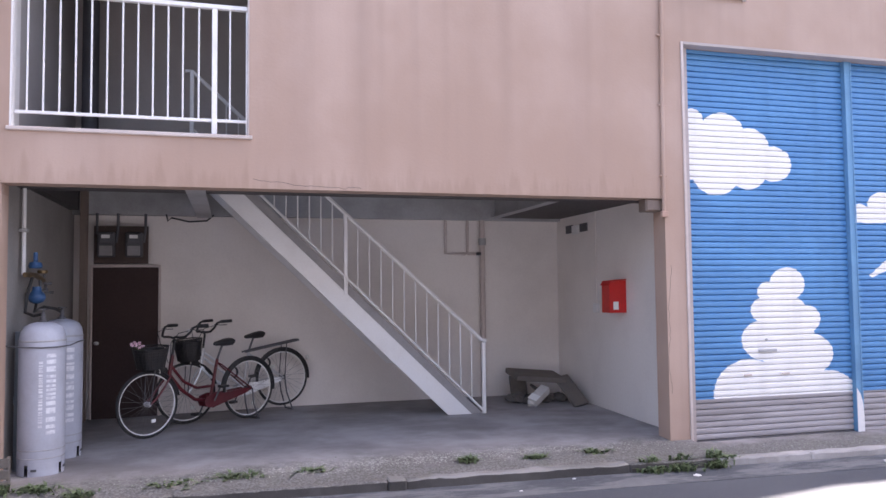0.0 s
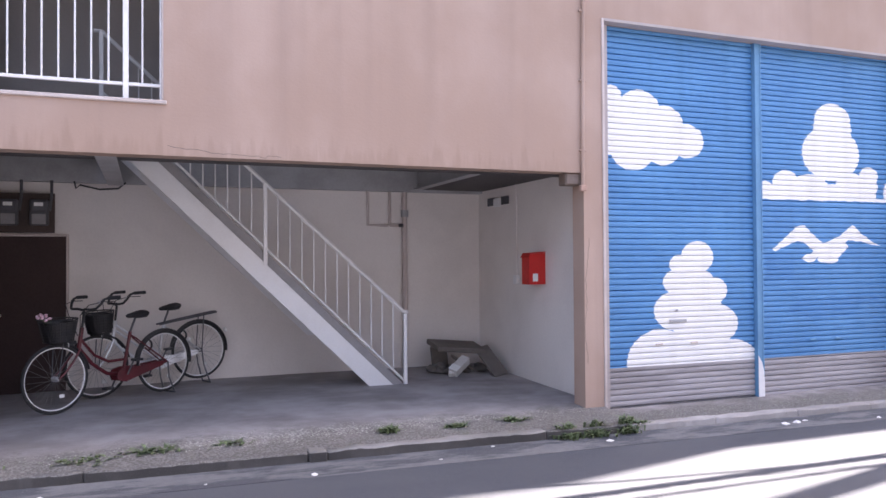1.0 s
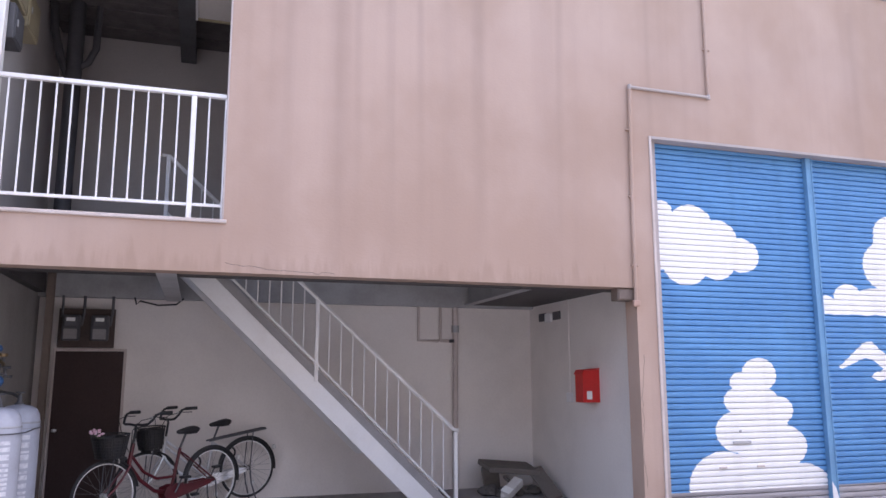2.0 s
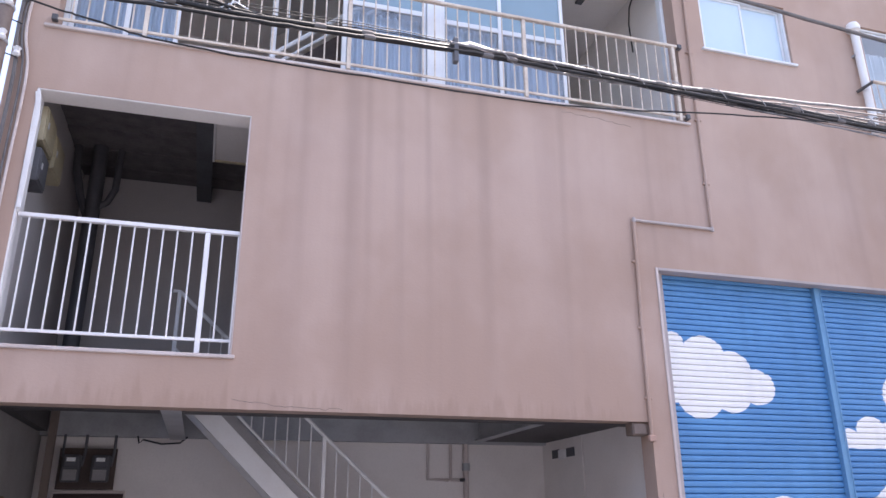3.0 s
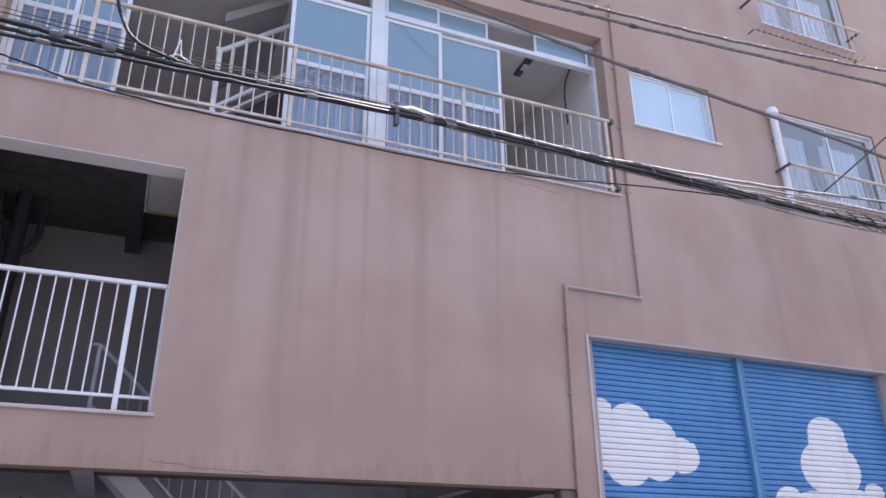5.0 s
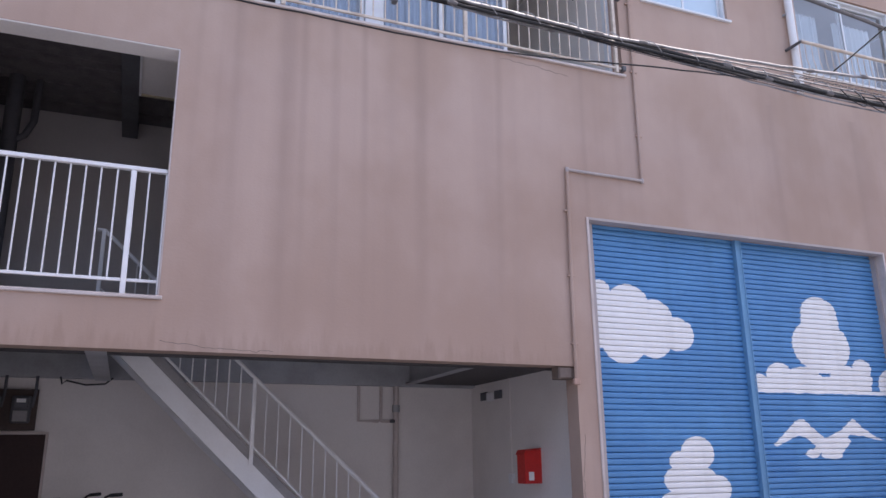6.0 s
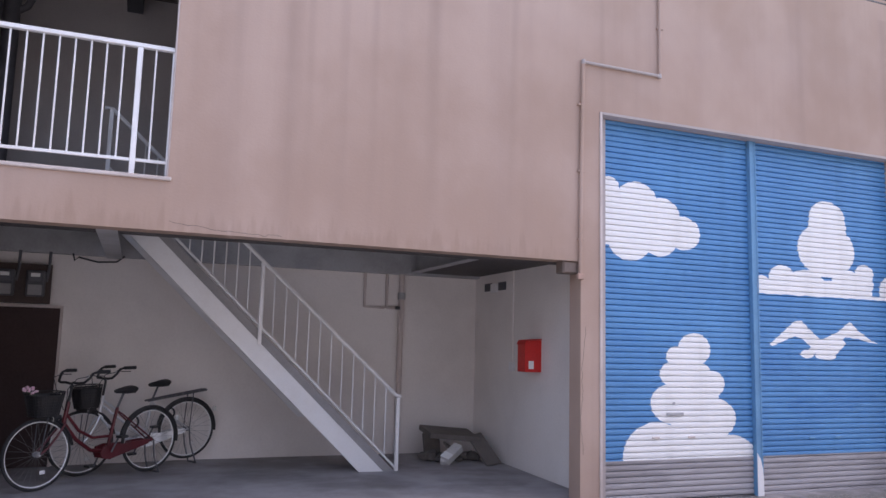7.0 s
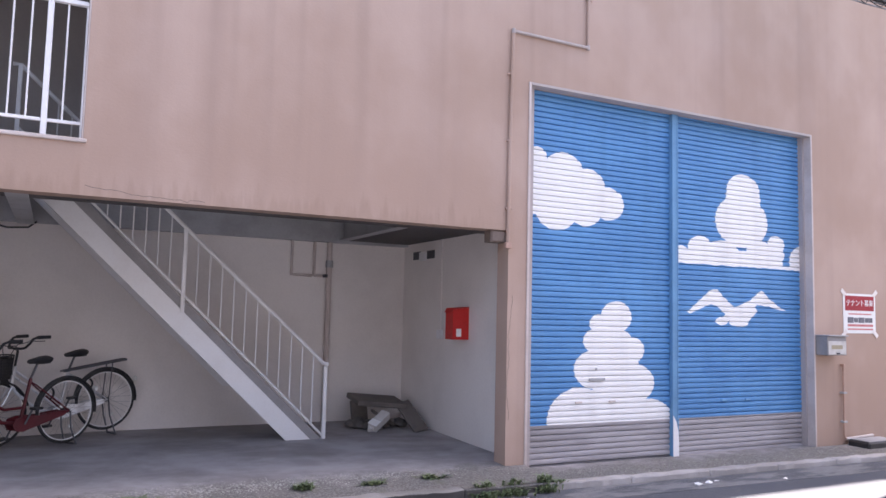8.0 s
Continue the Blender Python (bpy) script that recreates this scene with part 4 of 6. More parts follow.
gas_cylinder(-1.40, 1.06)
chain = thing("chain", (-1.4, 0.7, 1.05), "thin steel chain holding the gas cylinders to the wall", "chain")
part("links", tube([(-1.67, 0.30, 1.10), (-1.52, 0.268, 1.085), (-1.40, 0.255, 1.08), (-1.28, 0.29, 1.082), (-1.215, 0.42, 1.085), (-1.22, 0.8, 1.09), (-1.214, 1.06, 1.09), (-1.28, 1.20, 1.09), (-1.67, 1.30, 1.12)], 0.006, 6), "dark_steel", chain, smooth=True)

reg = thing("gas_regulator", (-1.62, 0.85, 1.6), "blue gas regulator with brass fittings and hoses on the wall", "regulator")
part("body", lathe([(0.02, -0.05), (0.055, -0.035), (0.075, 0.0), (0.07, 0.03), (0.04, 0.06), (0.035, 0.10)], (-1.57, 0.86, 1.48), 16), "regulator", reg, smooth=True)
part("cap", lathe([(0.05, 0.0), (0.06, 0.02), (0.05, 0.05), (0.018, 0.06), (0.018, 0.14)], (-1.57, 0.80, 1.74), 14), "regulator", reg, smooth=True)
part("manifold", tube([(-1.61, 0.62, 1.68), (-1.57, 0.80, 1.68), (-1.57, 1.10, 1.64)], 0.022, 8), "brass", reg, smooth=True)
part("gauge", lathe([(0.04, 0), (0.045, 0.02), (0.04, 0.03)], (-1.56, 1.02, 1.70), 14), "brass", reg, smooth=True)
for yy, zz in ((0.98, 1.60), (1.12, 1.66), (1.20, 1.58)):
    part("valve_tap", tube([(-1.57, yy, zz + 0.04), (-1.57, yy, zz - 0.05), (-1.51, yy + 0.02, zz - 0.05)], 0.014, 8), "dark_steel", reg, smooth=True)
part("hose", tube([(-1.58, 0.74, 1.66), (-1.60, 0.66, 1.50), (-1.60, 0.60, 1.36), (-1.52, 0.55, 1.33), (-1.44, 0.46, 1.345), (-1.425, 0.44, 1.34)], 0.013, 8), "rubber", reg, smooth=True)
part("hose", tube([(-1.58, 0.92, 1.45), (-1.60, 0.92, 1.36), (-1.54, 1.00, 1.40), (-1.46, 1.06, 1.38), (-1.40, 1.06, 1.345)], 0.013, 8), "rubber", reg, smooth=True)
part("riser_pipe", tube([(-1.64, 0.70, 1.68), (-1.645, 0.70, 2.70)], 0.017, 8), "white_steel", reg, smooth=True)
part("wall_clip", box(-1.68, -1.61, 0.66, 0.74, 2.05, 2.08, 0.004), "steel", reg)

dp = thing("downpipe", (-1.60, 0.50, 0.05), "pale blue-grey plastic downpipe behind the pillar", "pipe")
part("shaft", tube([(-1.615, 0.56, 0.04), (-1.615, 0.56, 1.20)], 0.048, 14), "pale_pipe", dp, smooth=True)
part("collar", lathe([(0.054, 0), (0.054, 0.06)], (-1.615, 0.56, 0.60), 14), "pale_pipe", dp)
crate = thing("wooden_crate", (-1.48, 0.02, 0.03), "small weathered wooden crate against the pillar", "crate")
for k in range(3):
    part("slat", box(-1.66, -1.535, -0.06, -0.045, 0.03 + k * 0.085, 0.10 + k * 0.085, 0.003), "timber", crate)
part("end_panel", box(-1.56, -1.54, -0.044, 0.0, 0.02, 0.28, 0.003), "timber", crate)

# ---------------------------------------------------------------- back wall of the carport
dr = thing("door_1", (-1.1, 3.05, 0.04), "closed dark brown flush door with a pale frame", "door", kind="structure")
part("leaf", box(-1.465, -0.748, 3.045, 3.078, 0.045, 1.815, 0.003), "door", dr)
for x0, x1, z0, z1 in ((-1.492, -1.466, 0.04, 1.845), (-0.747, -0.721, 0.04, 1.845), (-1.466, -0.747, 1.816, 1.845)):
    part("frame", box(x0, x1, 3.03, 3.079, z0, z1, 0.003), "trim", dr, "pale door frame")
knob = part("handle", tube([(-1.41, 3.045, 0.93), (-1.41, 2.985, 0.93)], 0.012, 8), "chrome", dr, "small metal knob", True)
part("rose", lathe([(0.022, 0), (0.028, 0.01), (0.026, 0.028), (0.01, 0.034)], (-1.41, 2.975, 0.925), 12), "chrome", knob, smooth=True)

mb = thing("meter_board", (-1.15, 2.95, 1.85), "dark brown board with two electricity meters above the door", "meter board")
part("panel", box(-1.445, -0.855, 2.945, 2.975, 1.855, 2.295, 0.004), "board", mb)
part("wall_batten", box(-1.40, -0.90, 2.975, 3.079, 1.95, 2.00), "board", mb)
part("wall_batten", box(-1.40, -0.90, 2.975, 3.079, 2.15, 2.20), "board", mb)
for cx in (-1.305, -1.005):
    m = part("meter", box(cx - 0.095, cx + 0.095, 2.86, 2.944, 1.93, 2.22, 0.014), "dark_steel", mb, "dark meter case")
    part("glass_cover", box(cx - 0.075, cx + 0.075, 2.838, 2.859, 2.08, 2.205, 0.012), "dark_steel", m, "dark meter window")
    part("dial_plate", box(cx - 0.045, cx + 0.045, 2.833, 2.8375, 2.145, 2.185), "paper", m, "white dial plate")
    part("terminal_cover", box(cx - 0.07, cx + 0.07, 2.845, 2.8595, 1.945, 2.06, 0.006), "side_plate", m, "grey terminal cover")
    part("conduit", tube([(cx + 0.10, 2.93, 2.10), (cx + 0.12, 2.93, 2.25), (cx + 0.12, 2.94, 2.44)], 0.016, 8), "dark_steel", mb, smooth=True)
part("conduit", tube([(-1.41, 2.93, 2.20), (-1.41, 2.94, 2.44)], 0.014, 8), "dark_steel", mb, smooth=True)

wire = thing("loose_cable", (-0.4, 3.0, 2.36), "black cable sagging under the back beam", "cable")
part("strand", tube([(-0.66, 2.955, 2.44), (-0.64, 2.95, 2.36), (-0.60, 2.95, 2.40), (-0.40, 2.95, 2.355), (-0.20, 2.95, 2.37), (-0.12, 2.95, 2.44)], 0.010, 6), "rubber", wire, smooth=True)

pp = thing("wall_pipes", (3.0, 3.03, 0.1), "painted steel pipes looping on the back wall", "pipes")
part("main_pipe", tube([(3.30, 3.035, 0.09), (3.30, 3.035, 2.72)], 0.036, 12), "trim", pp, smooth=True)
part("collar", lathe([(0.05, 0), (0.05, 0.09)], (3.30, 3.03, 2.10), 12), "steel", pp, smooth=True)
part("loop_pipe", tube([(2.80, 3.05, 2.44), (2.80, 3.05, 1.99), (3.06, 3.05, 1.985), (3.10, 3.05, 2.0), (3.10, 3.05, 2.44)], 0.020, 8), "trim", pp, smooth=True)
part("loop_pipe", tube([(3.10, 3.045, 1.99), (3.27, 3.04, 1.985)], 0.020, 8), "trim", pp, smooth=True)
part("valve_tap", tube([(3.22, 3.02, 1.985), (3.26, 2.98, 1.985)], 0.022, 8), "dark_steel", pp, smooth=True)

# ---------------------------------------------------------------- side wall of the carport
pb = thing("post_box", (4.30, 1.29, 1.24), "red metal post box with a white label on the white wall", "post box")
part("body", prism([(4.19, 1.235), (4.399, 1.235), (4.399, 1.60), (4.215, 1.585), (4.19, 1.55)], 1.20, 1.385), "postbox", pb)
part("lid", prism([(4.175, 1.545), (4.205, 1.598), (4.399, 1.614), (4.399, 1.604), (4.21, 1.588), (4.183, 1.545)], 1.19, 1.395), "postbox", pb)
part("label", box(4.235, 4.30, 1.197, 1.1995, 1.27, 1.36), "paper", pb, "white paper label")
sw = thing("switch_box", (4.39, 1.9, 1.22), "small white switch box with a conduit rising from it", "switch box")
part("case", box(4.355, 4.399, 1.85, 1.95, 1.22, 1.33, 0.006), "white_steel", sw)
part("conduit", tube([(4.385, 1.90, 1.33), (4.385, 1.90, 2.71)], 0.010, 8), "white_wall", sw, smooth=True)
vt = thing("wall_vent", (4.39, 2.45, 2.23), "two small dark vents with a white cover between them", "vent")
part("grille", box(4.385, 4.399, 2.55, 2.76, 2.24, 2.345, 0.003), "dark_steel", vt)
part("grille", box(4.385, 4.399, 2.13, 2.34, 2.235, 2.34, 0.003), "dark_steel", vt)
part("cover", box(4.36, 4.399, 2.36, 2.53, 2.215, 2.33, 0.008), "white_steel", vt, "white plastic cover")
jb = thing("junction_box", (4.07, 0.12, 2.25), "grey junction box under the front beam", "junction box")
part("case", box(3.985, 4.172, 0.03, 0.17, 2.262, 2.384, 0.008), "column", jb)
part("lid", box(3.995, 4.132, 0.02, 0.0295, 2.272, 2.374, 0.004), "column", jb)

# ---------------------------------------------------------------- scrap in the back corner
def slab_between(name, a, b, width_dir, width, thick, material, parent, label=""):
    """A plank from a to b with its width along width_dir."""
    a, b, w = Vector(a), Vector(b), Vector(width_dir).normalized() * width / 2
    n = (b - a).cross(w).normalized() * thick / 2
    bm = bmesh.new()
    vs = [bm.verts.new(p + s * w + t * n) for p in (a, b) for s in (-1, 1) for t in (-1, 1)]
    for f in ((0, 1, 3, 2), (4, 6, 7, 5), (0, 4, 5, 1), (2, 3, 7, 6), (0, 2, 6, 4), (1, 5, 7, 3)):
        bm.faces.new([vs[i] for i in f])
    bmesh.ops.bevel(bm, geom=bm.edges[:], offset=0.008, segments=1, affect="EDGES")
    return part(name, bm, material, parent, label)


scrap = thing("scrap_bench", (3.8, 2.5, 0.09), "broken grey wooden bench dumped in the corner", "scrap wood")
slab_between("seat_board", (3.50, 2.55, 0.44), (4.14, 2.50, 0.385), (0, 1, 0.15), 0.42, 0.065, "timber", scrap)
slab_between("side_board", (4.12, 2.42, 0.40), (4.20, 1.98, 0.095), (1, 0.1, 0.2), 0.20, 0.035, "timber", scrap)
slab_between("leg_board", (3.66, 2.66, 0.09), (3.60, 2.60, 0.41), (1, 0, 0), 0.22, 0.04, "timber", scrap)
slab_between("leg_board", (3.72, 2.42, 0.30), (3.98, 2.36, 0.14), (0, 1, 0.3), 0.10, 0.03, "timber", scrap)
rng = random.Random(8)
for i in range(9):
    c = Vector((rng.uniform(3.48, 4.1), rng.uniform(2.35, 2.75), 0.0))
    s = rng.uniform(0.05, 0.12)
    c.z = floor_height(c.x, c.y) + s * 0.55
    r = thing("rubble_block", c, "dark broken block of rubble under the bench", "rubble", "rubble in the corner")
    bm = bmesh.new()
    bmesh.ops.create_icosphere(bm, subdivisions=2, radius=s)
    for v in bm.verts:
        v.co = Vector((v.co.x, v.co.y, v.co.z * 0.6)) * (1 + 0.5 * noise.noise(v.co * 9 + Vector((i, 0, 0)))) + c
    part("block", bm, "rubble", r)
cb = thing("carton", (3.72, 2.28, 0.10), "small pale cardboard carton tipped on its edge", "carton")
bm = box(-0.15, 0.15, -0.06, 0.06, -0.05, 0.05, 0.006)
bmesh.ops.transform(bm, matrix=pose(3.73, 2.20, 0.205, 18, -28, 28), verts=bm.verts[:])
part("body", bm, "carton", cb)
bm = box(-0.15, -0.05, -0.062, 0.062, 0.0505, 0.054)
bmesh.ops.transform(bm, matrix=pose(3.73, 2.20, 0.205, 18, -28, 28), verts=bm.verts[:])
part("flap", bm, "paper", cb)
bm = tube([(3.60, 2.14, 0.10), (3.62, 2.19, 0.15)], 0.04, 10)
part("core", bm, "carton", cb)

# ---------------------------------------------------------------- first floor opening and its room
sill = thing("opening_sill", (-0.7, 0.0, 2.8), "pinkish-brown rendered sill of the upper opening", "sill", kind="structure")
part("ledge", box(-1.62, 0.25, -0.025, 0.20, 2.80, 2.832, 0.006), "trim", sill)
setting("reveal_top", box(-1.597, 0.222, 0.004, 0.235, 5.094, 5.104), "white_wall", "cream painted head of the opening", "trim")
setting("reveal_left", box(-1.599, -1.585, 0.004, 0.235, 2.833, 5.093), "white_steel", "white painted jamb of the opening", "trim")
setting("reveal_right", box(0.212, 0.224, 0.004, 0.235, 2.833, 5.093), "trim", "painted jamb of the opening", "trim")

rl = thing("window_railing", (-0.7, 0.08, 2.83), "white painted steel railing across the upper opening", "railing")
part("handrail", box(-1.58, 0.21, 0.055, 0.105, 3.925, 3.962, 0.005), "white_steel", rl)
part("lower_bar", box(-1.58, 0.21, 0.068, 0.092, 2.952, 2.978, 0.003), "white_steel", rl)
part("post", box(-0.083, -0.039, 0.058, 0.102, 2.83, 3.924, 0.004), "white_steel", rl)
part("post", box(0.196, 0.211, 0.066, 0.094, 2.83, 3.924, 0.002), "white_steel", rl)
for x in [-1.494 + 0.1178 * k for k in range(11)] + [-0.189, 0.065]:
    part("baluster", tube([(x, 0.08, 2.978), (x, 0.08, 3.925)], 0.0078, 6), "white_steel", rl, smooth=True)

# the stair room's shade is carried by the darker plaster
setting("wall_room_back", box(-1.68, 4.6, 3.08, 3.2, 2.801, 5.70), "room_shaded", "dim grey plaster back wall of the stair room", "wall")
setting("wall_room_right", box(3.2, 3.3, 0.2, 3.08, 2.801, 5.66), "room_shaded", "dim side wall of the stair room", "wall")
bm = bmesh.new()
for k in range(17):
    y = 0.21 + k * 0.168
    box(-1.68, 3.2, y, y + 0.158, 5.63 - (0.012 if k % 3 == 0 else 0.0), 5.66, 0.003, bm=bm)
box(-1.68, 3.2, 0.2, 3.08, 5.662, 5.70, bm=bm)
setting("ceiling_room", bm, "planks", "dark boarded ceiling of the stair room", "ceiling")
beam = thing("room_beam", (-0.21, 1.6, 5.41), "dark steel beam under the boarded ceiling", "beam")
part("bottom_flange", box(-0.305, -0.125, 0.21, 3.0, 5.41, 5.425, 0.002), "dark_steel", beam)
part("web", box(-0.225, -0.205, 0.21, 3.0, 5.426, 5.63), "dark_steel", beam)
part("end_plate", box(-0.305, -0.125, 3.001, 3.02, 5.41, 5.63), "dark_steel", beam)
duct = thing("boxed_soffit", (0.5, 0.8, 5.4), "cream boxed soffit beside the beam", "soffit")
part("underside", box(-0.10, 1.6, 0.24, 1.55, 5.34, 5.36, 0.003), "white_wall", duct)
part("fascia", box(-0.10, 1.6, 1.551, 1.575, 5.32, 5.628, 0.003), "beige", duct)
part("edge", box(-0.124, -0.101, 0.24, 1.575, 5.32, 5.628, 0.003), "white_steel", duct)
M["iron"] = worn("dark_iron", (0.075, 0.072, 0.080), (0.045, 0.043, 0.047), 0.6, patch=4.0)
col = thing("room_column", (-1.38, 2.2, 2.8), "dark steel column with curved braces", "column")
part("shaft", tube([(-1.38, 2.2, 2.80), (-1.38, 2.2, 5.63)], 0.085, 12), "iron", col, smooth=True)
part("brace", tube([(-1.36, 2.2, 4.86), (-1.24, 2.2, 4.95), (-1.17, 2.2, 5.12), (-1.16, 2.2, 5.62)], 0.04, 8), "iron", col, smooth=True)
part("brace", tube([(-1.40, 2.2, 4.70), (-1.52, 2.2, 4.98), (-1.60, 2.2, 5.30), (-1.62, 2.2, 5.62)], 0.045, 8), "iron", col, smooth=True)
for y0, y1, z0, z1, m, lb in ((0.24, 0.66, 4.72, 5.06, "beige", "beige metal cabinet high on the side wall"), (0.72, 1.16, 4.66, 5.02, "beige", "beige metal cabinet high on the side wall"), (0.26, 0.58, 4.34, 4.66, "dark_steel", "dark electric meter on the side wall")):
    cab = thing("wall_cabinet", (-1.66, (y0 + y1) / 2, z0), lb, "cabinet", "boxes on the side wall")
    part("case", box(-1.679, -1.54, y0, y1, z0, z1, 0.008), m, cab)
    part("door", box(-1.539, -1.53, y0 + 0.02, y1 - 0.02, z0 + 0.02, z1 - 0.02, 0.003), m, cab)
    part("latch", box(-1.5295, -1.52, y0 + 0.05, y0 + 0.075, (z0 + z1) / 2 - 0.03, (z0 + z1) / 2 + 0.03, 0.002), "steel", cab)
jc = thing("jamb_cables", (-1.58, 0.02, 4.3), "old white cables taped along the jamb", "cables")
for k in range(3):
    part("strand", tube([(-1.60 + 0.012 * k, -0.012, 5.055 + 0.01 * k), (-1.59 + 0.014 * k, -0.015, 5.0), (-1.578 + 0.01 * k, 0.02, 4.85), (-1.585 + 0.016 * k, -0.012, 4.65), (-1.58 + 0.01 * k, -0.01, 3.97)], 0.009, 6), "white_steel", jc, smooth=True)

# ---------------------------------------------------------------- second floor: glazed balcony
LEDGE = 5.75
bl = thing("balcony_ledge", (1.7, 0.0, 5.72), "weathered metal-capped ledge of the balcony", "ledge", kind="structure")
part("cap", box(-1.64, 5.045, -0.035, 0.19, 5.722, 5.752, 0.006), "trim", bl)
br = thing("balcony_railing", (1.7, -0.03, 5.75), "cream steel balcony railing with rusty patches", "railing")
part("handrail", box(-1.52, 4.98, -0.052, -0.002, 6.728, 6.762, 0.006), "cream_steel", br, "rusty cream top rail")
part("lower_bar", box(-1.54, 4.98, -0.038, -0.014, 5.80, 5.826, 0.003), "cream_steel", br)
for x in (-0.80, 1.11, 3.03, 4.92):
    part("post", box(x - 0.02, x + 0.02, -0.047, -0.007, 5.752, 6.727, 0.004), "cream_steel", br)
for x, s in ((-1.535, -1), (4.985, 1)):
    for z in (5.813, 6.745):
        part("wall_bracket", box(min(x, x + s * 0.05), max(x, x + s * 0.05), -0.06, 0.0, z - 0.03, z + 0.03, 0.006), "dark_steel", br, "rusty bracket")
x = -1.43
while x < 4.90:
    if min(abs(x - p) for p in (-0.80, 1.11, 3.03, 4.92)) > 0.045:
        part("baluster", tube([(x, -0.026, 5.826), (x, -0.026, 6.73)], 0.0075, 6), "cream_steel", br, smooth=True)
    x += 0.1275


def sash(parent, x0, x1, z0, z1, y, mid=None, pane="glass", bar=0.045, name="sash"):
    """A sliding window leaf: a frame of four bars, panes between them."""
    s = part(name, box(x0, x0 + bar, y, y + 0.03, z0, z1, 0.003), "alu", parent, "white aluminium sash")
    part("stile", box(x1 - bar, x1, y, y + 0.03, z0, z1, 0.003), "alu", s)
    part("rail", box(x0 + bar, x1 - bar, y, y + 0.03, z1 - bar, z1, 0.003), "alu", s)
    part("rail", box(x0 + bar, x1 - bar, y, y + 0.03, z0, z0 + bar, 0.003), "alu", s)
    zs = [z0 + bar, z1 - bar]
    if mid:
        part("mid_rail", box(x0 + bar, x1 - bar, y - 0.004, y + 0.03, mid - 0.03, mid + 0.03, 0.003), "alu", s)
        zs = [z0 + bar, mid - 0.03, mid + 0.03, z1 - bar]
    for a, b in zip(zs[::2], zs[1::2]):
        glazing = "low_pane" if mid and a < mid else pane
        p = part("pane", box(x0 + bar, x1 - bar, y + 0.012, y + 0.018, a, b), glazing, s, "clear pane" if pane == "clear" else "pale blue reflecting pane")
        p.visible_shadow = False
    return s


def blind(parent, x0, x1, z0, z1, y):
    """A pale pleated blind hanging behind a pane."""
    bm = bmesh.new()
    n = round((x1 - x0) / 0.02)
    rows = [[bm.verts.new((x0 + (x1 - x0) * k / n, y + (0.045 if k % 4 < 2 else 0.0), z)) for k in range(n + 1)] for z in (z0, z1)]
    for k in range(n):
        bm.faces.new((rows[0][k], rows[0][k + 1], rows[1][k + 1], rows[1][k]))
    part("blind", bm, "curtain", parent, "pale blue-grey pleated blind")


gl = thing("window_1", (1.7, 0.22, 5.75), "white aluminium balcony glazing, some sashes slid open", "window", kind="structure")
part("bottom_track", box(-1.549, 5.019, 0.192, 0.30, 5.752, 5.79, 0.003), "alu", gl)
part("transom_bar", box(-1.549, 1.985, 0.185, 0.27, 7.66, 7.72, 0.004), "alu", gl)
part("transom_bar", box(2.145, 5.019, 0.185, 0.27, 7.66, 7.72, 0.004), "alu", gl)
part("head_bar", box(-1.549, 5.019, 0.19, 0.27, 8.015, 8.058, 0.003), "alu", gl)
part("post", box(1.985, 2.145, 0.17, 0.28, 5.791, 8.014, 0.006), "alu", gl, "wide white aluminium post")
part("jamb", box(4.975, 5.018, 0.185, 0.27, 5.791, 7.659, 0.003), "alu", gl)
part("jamb", box(-1.548, -1.505, 0.185, 0.27, 5.791, 7.659, 0.003), "alu", gl)
sash(gl, -1.50, -0.98, 5.80, 7.65, 0.20, 6.69)
sash(gl, -1.05, -0.53, 5.80, 7.65, 0.235, 6.69)
sash(gl, 1.07, 1.98, 5.80, 7.65, 0.20, 6.74)
sash(gl, 2.15, 2.87, 5.80, 7.65, 0.20, 6.70)
sash(gl, 2.84, 3.66, 5.80, 7.65, 0.235, 6.72)
for x0, x1 in ((-1.45, -0.58), (1.12, 1.93), (2.20, 2.85), (2.90, 3.61)):
    blind(gl, x0, x1, 5.80, 6.70, 0.285)
sash(gl, 1.30, 1.62, 7.725, 8.01, 0.20, bar=0.03)
sash(gl, 2.16, 2.84, 7.725, 8.01, 0.20, bar=0.03)
sash(gl, 2.81, 3.50, 7.725, 8.01, 0.225, bar=0.03)
sash(gl, 4.14, 4.93, 7.725, 8.01, 0.20, bar=0.03)
sash(gl, -0.2, 0.55, 7.725, 8.01, 0.20, bar=0.03)

setting("floor_upper", box(-1.68, 11.0, 0.20, 8.0, 5.705, 5.745), "room", "pale concrete floor of the upper storey", "floor")
setting("ceiling_upper", box(-1.68, 11.0, 0.20, 8.0, 8.12, 8.30), "white_wall", "white ceiling behind the balcony", "ceiling")
setting("wall_upper_back", box(-1.68, 5.2, 3.4, 3.5, 5.75, 8.12), "room", "pale plaster wall behind the balcony", "wall")
setting("wall_upper_side", box(5.02, 5.14, 0.2, 3.4, 5.75, 8.12), "room", "pale plaster partition", "wall")
setting("wall_rooms_back", box(5.14, 11.0, 1.6, 1.7, 5.75, 8.12), "room", "room wall behind the windows", "wall")
ur = thing("upper_stair_railing", (0.4, 0.9, 5.75), "white painted stair railing behind the balcony", "railing")
part("newel", box(0.375, 0.435, 0.87, 0.93, 5.746, 7.17, 0.004), "white_steel", ur)
part("handrail", tube([(0.36, 0.9, 7.18), (0.44, 0.9, 7.19), (1.45, 0.9, 7.99)], 0.032, 8), "white_steel", ur, smooth=True)
part("lower_bar", tube([(0.40, 0.9, 6.385), (1.60, 0.9, 7.42)], 0.026, 8), "white_steel", ur, smooth=True)
